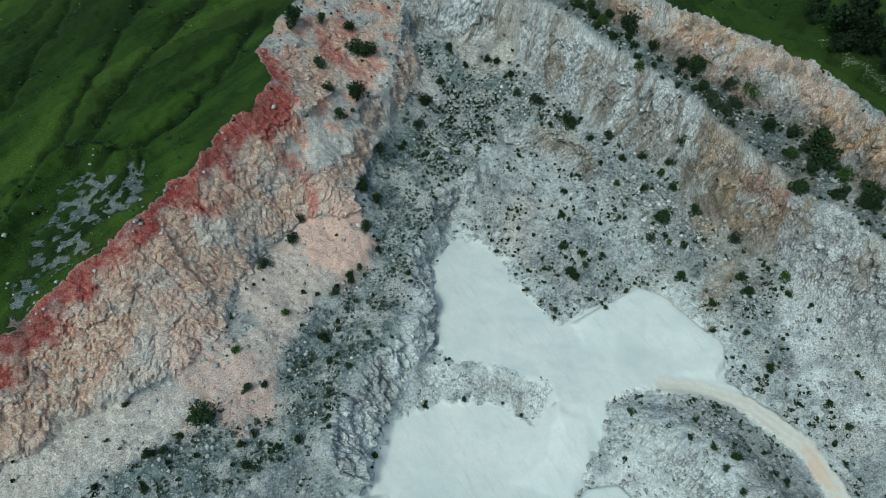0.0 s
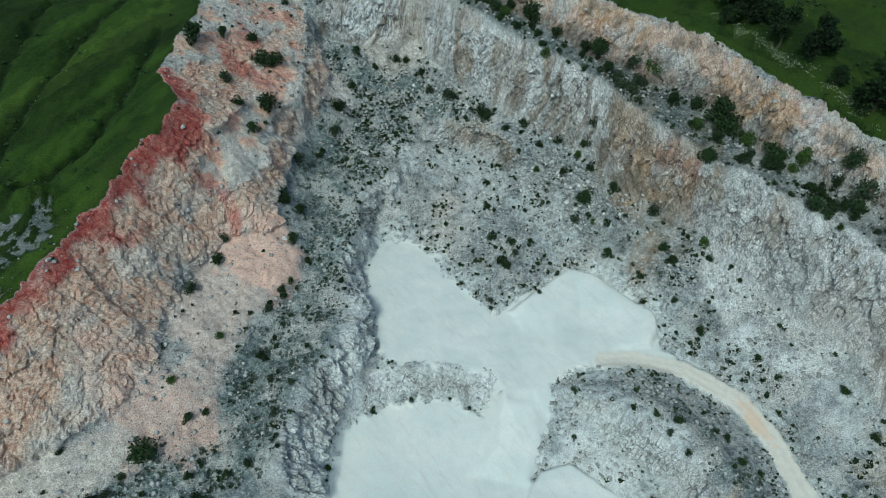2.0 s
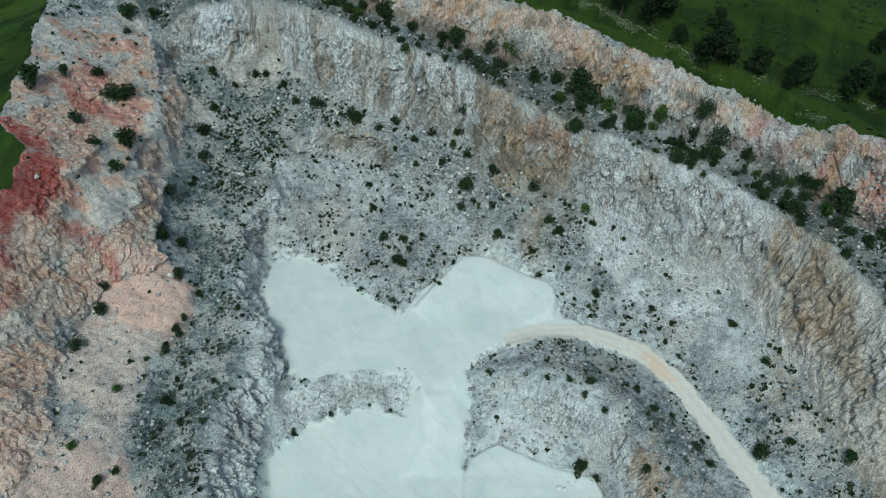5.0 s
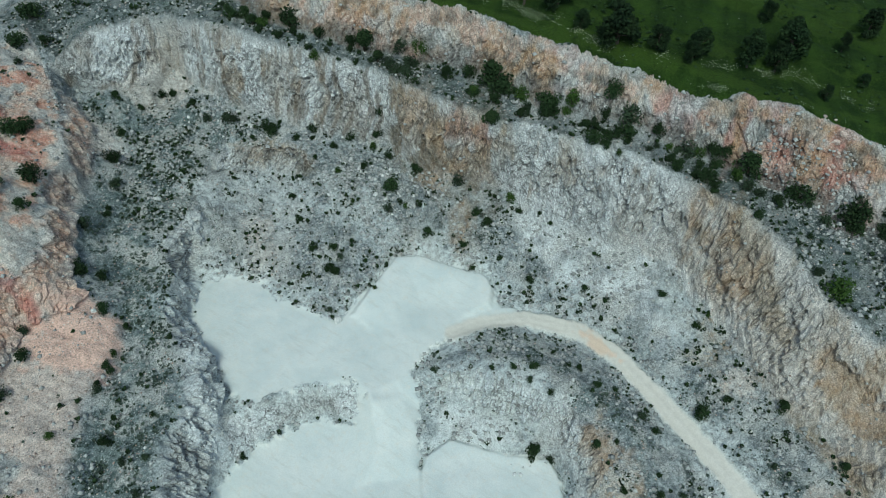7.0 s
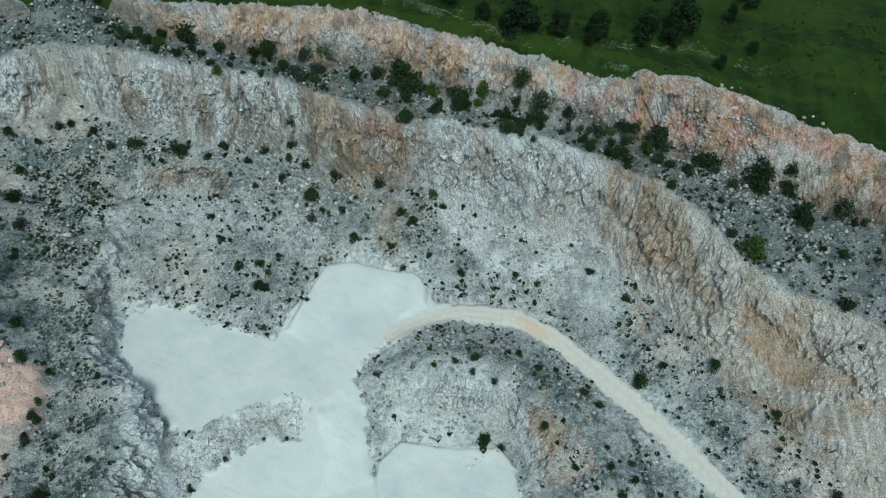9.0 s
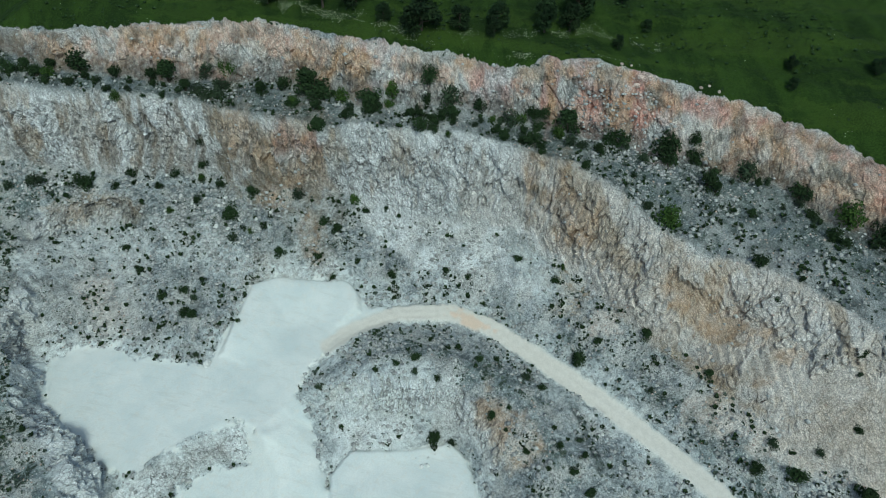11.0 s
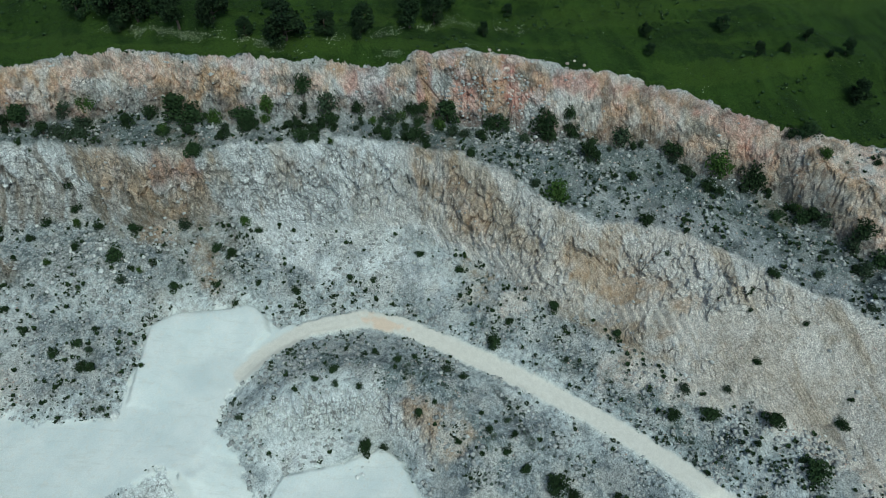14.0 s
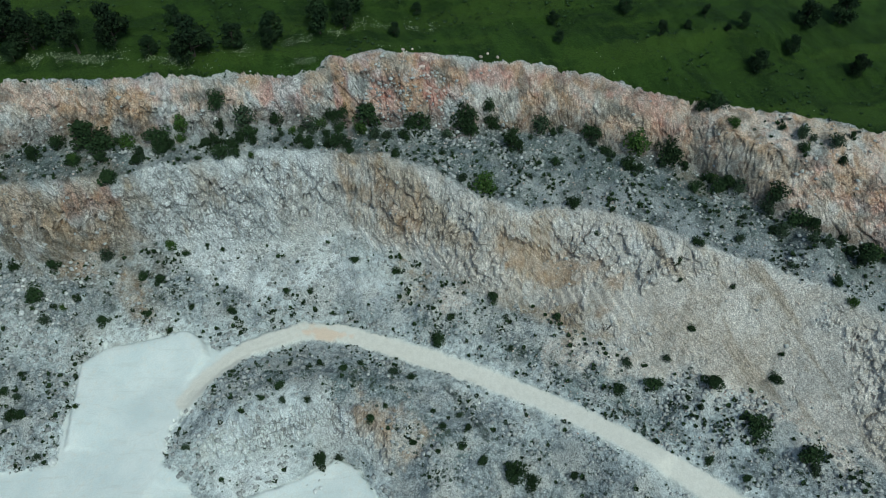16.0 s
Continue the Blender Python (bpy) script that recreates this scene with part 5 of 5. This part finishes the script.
# ---- stones ----
def rock_shape(seed, r, div=1):
    bm = bmesh.new()
    bmesh.ops.create_icosphere(bm, subdivisions=div, radius=0.5)
    sx, sy, sz = r.uniform(0.75, 1.2), r.uniform(0.65, 1.0), r.uniform(0.5, 0.8)
    for _ in range(5):
        n = Vector((r.gauss(0, 1), r.gauss(0, 1), r.gauss(0, 1))).normalized()
        cut = r.uniform(0.26, 0.42)
        for v in bm.verts:
            d = v.co.dot(n) - cut
            if d > 0:
                v.co -= n * d
    for v in bm.verts:
        v.co = Vector((v.co.x * sx, v.co.y * sy, v.co.z * sz)) * r.uniform(0.92, 1.08)
    return bm


def make_boulder(seed, material, label):
    r = random.Random(seed)
    bm = rock_shape(seed, r, 2)
    me = bpy.data.meshes.new("boulder")
    bm.to_mesh(me)
    bm.free()
    me.materials.append(material)
    return tagged(new("boulder", me), label, "boulder", "fallen boulders")


PALE_BOULDERS = [make_boulder(k, STONE, "angular pale limestone boulder on rubble") for k in (31, 32, 33, 34)]
RED_BOULDERS = [make_boulder(k, STONE_RED, "rust-stained angular boulder below the upper face") for k in (35, 36)]
# piles of boulders: x, y, radius, how many, size
PILES = [(40.4, 113.9, 3.6, 10, 1.4), (22.5, 125.4, 6.4, 26, 1.3), (13.6, 132.5, 2.6, 6, 1.2), (1.3, 136, 2.1, 4, 1.3), (1, 115.1, 1, 1, 2), (-8.7, 109.7, 0.7, 1, 1.3), (41, 100.9, 7.1, 26, 1.1), (42.2, 95.6, 4.7, 12, 1.3), (34.3, 103.1, 4.7, 10, 1), (46.4, 92.3, 2.9, 6, 1.3), (21.7, 77.1, 0.6, 1, 2.2), (-6.8, 63.4, 0.8, 1, 1.6), (-15.6, 92.3, 1.1, 3, 1.2), (-15.1, 64.5, 0.8, 1, 1.5)]
MORE_PILES = [(75, -24.8, 3.6, 20, 1.2), (72.6, -13.7, 2.3, 9, 1), (106.6, 3.7, 2.9, 14, 1), (76.6, 77.9, 3.1, 12, 1.1), (98.8, 41, 1.5, 10, 1.2), (63.4, 64.9, 3.3, 3, 0.8), (38, 38.8, 3, 10, 0.9), (42.8, 92.4, 3.5, 12, 1.1), (39.5, 95.2, 3.5, 10, 1.2), (39.4, 98.4, 3.5, 8, 1), (44, 15.8, 2.9, 8, 0.9), (57, 17.4, 1.2, 4, 1), (76, -3.2, 1.4, 6, 1), (37.2, 51.2, 3, 6, 0.9), (29.3, 55.9, 2, 6, 0.9), (97.1, -30.4, 2.1, 6, 1), (50.2, 99.3, 3, 5, 1)]
RED_PILES = [(100.5, 48, 3.7, 22, 1.2), (101, 41.3, 2.4, 10, 1.1), (106.3, 34.4, 4.3, 8, 0.8), (112.9, 9.2, 4.4, 6, 0.7), (103.3, 43.5, 3.2, 8, 1)]
free = set(PALE_BOULDERS + RED_BOULDERS)
for piles, kinds in ((PILES, PALE_BOULDERS), (MORE_PILES, PALE_BOULDERS), (RED_PILES, RED_BOULDERS)):
    for x, y, rad, n, size in piles:
        for _ in range(n):
            a, d, s = rng.uniform(0, 6.3), rad * math.sqrt(rng.random()), size * (0.35 + 0.75 * rng.random() ** 2)
            px, py = x + d * math.cos(a) * (n > 1), y + d * math.sin(a) * (n > 1)
            m = Matrix.Translation((px, py, ground_z(px, py) + 0.12 * s)) @ Euler((rng.uniform(-0.4, 0.4), rng.uniform(-0.4, 0.4), rng.uniform(0, 6.3))).to_matrix().to_4x4() @ Matrix.Scale(s, 4)
            src = rng.choice(kinds)
            if src in free:
                free.remove(src)
                src.matrix_basis = m
            else:
                copy_thing(src, Matrix()).matrix_basis = m


# ---- loose rubble and herbs: too many to count ----
def scatter(density, count, seed):
    """Places on the ground drawn by a density map over the fine part of the grid."""
    g = np.random.default_rng(seed)
    keep = (np.abs(X - 25) < 112) & (np.abs(Y - 60) < 111)
    p = np.where(keep, density, 0).ravel()
    i = g.choice(p.size, count, p=p / p.sum())
    jx, jy = (g.random((2, count)) - 0.5) * STEP
    return np.stack([PX.ravel()[i] + jx, PY.ravel()[i] + jy, PZ.ravel()[i]], 1), g


def stuff_mesh(name, verts, tris, material, label, category):
    me = bpy.data.meshes.new(name)
    me.vertices.add(len(verts))
    me.vertices.foreach_set("co", verts.astype(np.float32).ravel())
    me.loops.add(tris.size)
    me.loops.foreach_set("vertex_index", tris.astype(np.int32).ravel())
    me.polygons.add(len(tris))
    me.polygons.foreach_set("loop_start", np.arange(0, tris.size, 3))
    me.update(calc_edges=True)
    me.materials.append(material)
    return tagged(new(name, me), label, category, kind="stuff")


def many(places, g, base_v, base_t, lo, hi, squash=(0.6, 1.0), lift=0.0, power=2.5):
    n, nv = len(places), len(base_v)
    s = lo + (hi - lo) * g.random(n) ** power
    a = g.random(n) * 2 * np.pi
    v = base_v[None] * (1 + (g.random((n, nv, 3)) - 0.5) * 0.5)
    v[..., 2] *= g.uniform(*squash, n)[:, None]
    x = v[..., 0] * np.cos(a)[:, None] - v[..., 1] * np.sin(a)[:, None]
    y = v[..., 0] * np.sin(a)[:, None] + v[..., 1] * np.cos(a)[:, None]
    out = np.stack([x, y, v[..., 2] + lift], -1) * s[:, None, None] + places[:, None]
    tris = base_t[None] + (np.arange(n) * nv)[:, None, None]
    return out.reshape(-1, 3), tris.reshape(-1, 3)


OCTA_V = np.array([(0.5, 0, 0), (0, 0.5, 0.05), (-0.5, 0, 0), (0, -0.5, -0.05), (0.05, 0, 0.45), (0, 0, -0.4)])
OCTA_T = np.array([(0, 1, 4), (1, 2, 4), (2, 3, 4), (3, 0, 4), (1, 0, 5), (2, 1, 5), (3, 2, 5), (0, 3, 5)])
clump = smooth(0.42, 0.62, fbm(X * 0.22, Y * 0.22, seed=51))
clump2 = smooth(0.40, 0.65, fbm(X * 0.5, Y * 0.5, seed=57))
bare = rough * (1 - gravel)
apron = within(SCARP_FOOT + FLOOR_EDGE[::-1], X, Y)
stones_d = bare * (0.12 + clump + 0.5 * clump2) * (1 - 0.6 * cliff) * (1 - 0.85 * np.clip(pink + cream, 0, 1)) * np.where(apron > 0, 1.5, np.where(bench_w > 0, 0.4, 1.0))
BOULDER_FIELDS = [[(32, 121.7), (37.2, 109.2), (47.6, 103.3), (47.4, 87.1), (39.3, 87.3), (35.2, 94), (31, 103.9)], [(16.7, 135.1), (24.9, 132.7), (29.3, 123.5), (26.6, 119.6), (18.3, 124.4), (13.6, 129.2)], [(74.5, -20.9), (77.4, -27.9), (72.4, -29.3), (69.2, -24.3)], [(72.7, -10.9), (74.9, -16.2), (69.9, -17.9), (68.6, -13.5)], [(99.1, 58.2), (105, 30.4), (96.5, 27.5), (90, 51.3)]]
for poly in BOULDER_FIELDS:
    stones_d = stones_d + 2.2 * bare * smooth(-1.5, 1.5, within(poly, X, Y) + wob * 2)
spots, g = scatter(stones_d, 46000, 5)
stuff_mesh("rubble", *many(spots, g, OCTA_V, OCTA_T, 0.17, 1.15, (0.55, 1.0), 0.1, 4.2), STONE, "pale angular limestone rubble strewn over the slopes", "rubble")
grit_d = bare * (pink + cream * 0.8 + 0.3 * scrub) * (1 - 0.7 * cliff)
spots, g = scatter(grit_d, 9000, 6)
stuff_mesh("scree", *many(spots, g, OCTA_V, OCTA_T, 0.14, 0.5, (0.55, 1.0), 0.1, 3.0), STONE_RED, "small pinkish scree stones below the red face", "scree")

# herb tufts: a fan of seven folded leaves each
TUFT_V, TUFT_T = [], []
for k in range(9):
    a = k * 2.399
    d, e = (math.cos(a), math.sin(a)), (-math.sin(a), math.cos(a))
    reach, up = 0.28 + 0.22 * ((k * 7) % 5) / 5, 0.22 + 0.3 * ((k * 3) % 4) / 4
    o = len(TUFT_V)
    TUFT_V += [(d[0] * 0.05 - e[0] * 0.16, d[1] * 0.05 - e[1] * 0.16, 0.02), (d[0] * 0.05 + e[0] * 0.16, d[1] * 0.05 + e[1] * 0.16, 0.06),
               (d[0] * reach, d[1] * reach, up), (d[0] * reach * 0.5 + e[0] * 0.2, d[1] * reach * 0.5 + e[1] * 0.2, up * 0.8)]
    TUFT_T += [(o, o + 1, o + 2), (o + 1, o + 3, o + 2)]
TUFT_V, TUFT_T = np.array(TUFT_V), np.array(TUFT_T)
pale_talus = blot([(65.7, 81.3), (68.2, 71.4), (81, 56.1), (76.1, 41.4), (69.2, 40.5), (65.2, 57.1), (61.2, 66.7), (60.6, 75.1)], 2)
herb_d = bare * (1 - cliff) * np.where(bench_n > 0, 0.3, 1.0) * (1 - 0.85 * pale_talus) * (0.05 + 1.1 * scrub * clump2 + 0.35 * clump2 * clump) * (1 - 0.92 * np.clip(pink + cream, 0, 1))
spots, g = scatter(herb_d, 20000, 7)
stuff_mesh("herbs", *many(spots, g, TUFT_V, TUFT_T, 0.22, 0.95, (0.7, 1.1), 0.0, 3.0), HERB, "small grey-green herb tufts on gravel", "herbs")
shrub_d = bare * (1 - cliff) * (1 - 0.9 * pale_talus) * (0.08 + clump2 * clump + 0.04 * smooth(-2, 2, bench_n)) * (1 - 0.9 * np.clip(pink + cream, 0, 1)) * np.where((apron > 0) | (bench_n > 0), 1.0, 0.35)
spots, g = scatter(shrub_d, 5500, 9)
stuff_mesh("low_shrubs", *many(spots, g, TUFT_V * (1, 1, 1.2), TUFT_T, 0.4, 1.4, (0.8, 1.2), 0.0, 2.0), LEAF, "scattered small dark green shrubs on the slopes", "shrubs")
meadow_d = grass * np.where(X > 20, 1.0, 0.12) * smooth(260, 120, np.hypot(X, Y)) * (0.1 + smooth(0.5, 0.65, fbm(X * 0.12, Y * 0.12, seed=61)) + np.where(X < 20, 7 * lines + 12 * np.exp(-(near(BERM, X + 1.5, Y - 1.5) / 1.6) ** 2), 0))
spots, g = scatter(meadow_d, 5000, 8)
stuff_mesh("meadow_weeds", *many(spots, g, TUFT_V, TUFT_T, 0.3, 1.2, (0.6, 1.0), 0.0, 3.0), LEAF, "dark weeds and low shrubs in the meadow", "weeds")

# pale flowering strip along the rim and through the meadow
FLOWER_STRIP = [(71.5, 107.8), (75.3, 99.7), (79.6, 92.7), (83.4, 84), (89.4, 75.5), (98.4, 67.9), (107.1, 60.4), (110.6, 53.7), (112.3, 47.3)]
FLOWER_STRIP_EAST = [(70, 113.9), (75.1, 99.5), (81.5, 86.2), (85.8, 71.5), (93.8, 63.6), (101.7, 51.7), (106.8, 37.1), (110.9, 22.5), (113.9, 13)]
FLOWER_PATCH = [(111.5, 12.6), (112.8, 3), (111.5, -6.7), (107.9, -6.3), (108.7, 4.2)]
bloom = np.exp(-(near(FLOWER_STRIP, X + wob * 2, Y) / 1.0) ** 2) + np.exp(-(near(FLOWER_STRIP_EAST, X, Y + wob * 2) / 1.2) ** 2) + 0.5 * smooth(-2, 1, within(FLOWER_PATCH, X, Y)) + 0.004
spots, g = scatter(grass * (north_d > 1) * bloom * smooth(0.4, 0.6, fbm(X * 0.6, Y * 0.6, seed=63)), 2600, 10)
FLOWERS = tinted("flower_heads", (0.34, 0.38, 0.20), (0.55, 0.58, 0.42), 2)
stuff_mesh("flowers", *many(spots, g, OCTA_V, OCTA_T, 0.06, 0.24, (0.5, 0.9), 0.5, 2.0), FLOWERS, "pale flowering herbs in strips across the meadow", "flowers")


# ---- a leafless shrub on the face above the road ----
def make_bare_shrub(x, y, size):
    r = random.Random(77)
    root = tagged(new("bare_shrub"), "leafless grey shrub on the ochre slope", "shrub")
    root.matrix_basis = Matrix.Translation((x, y, ground_z(x, y)))
    for k in range(7):
        a, up = r.uniform(0, 6.3), r.uniform(0.6, 1.0)
        tip = Vector((math.cos(a) * 0.5, math.sin(a) * 0.5, up)) * size
        bm = bmesh.new()
        limb(bm, (0, 0, -0.3), tip * 0.6, 0.06, 0.04, 5)
        limb(bm, tip * 0.6, tip, 0.04, 0.015, 5)
        for _ in range(3):
            q = tip * r.uniform(0.4, 0.8)
            limb(bm, q, q + Vector((r.uniform(-0.4, 0.4), r.uniform(-0.4, 0.4), r.uniform(0.1, 0.5))) * size, 0.025, 0.01, 4)
        part("branch", bm, BARK, root)


for x, y, rad, n, size in [(77.5, 1.2, 1, 1, 1.8)]:
    make_bare_shrub(x, y, size)
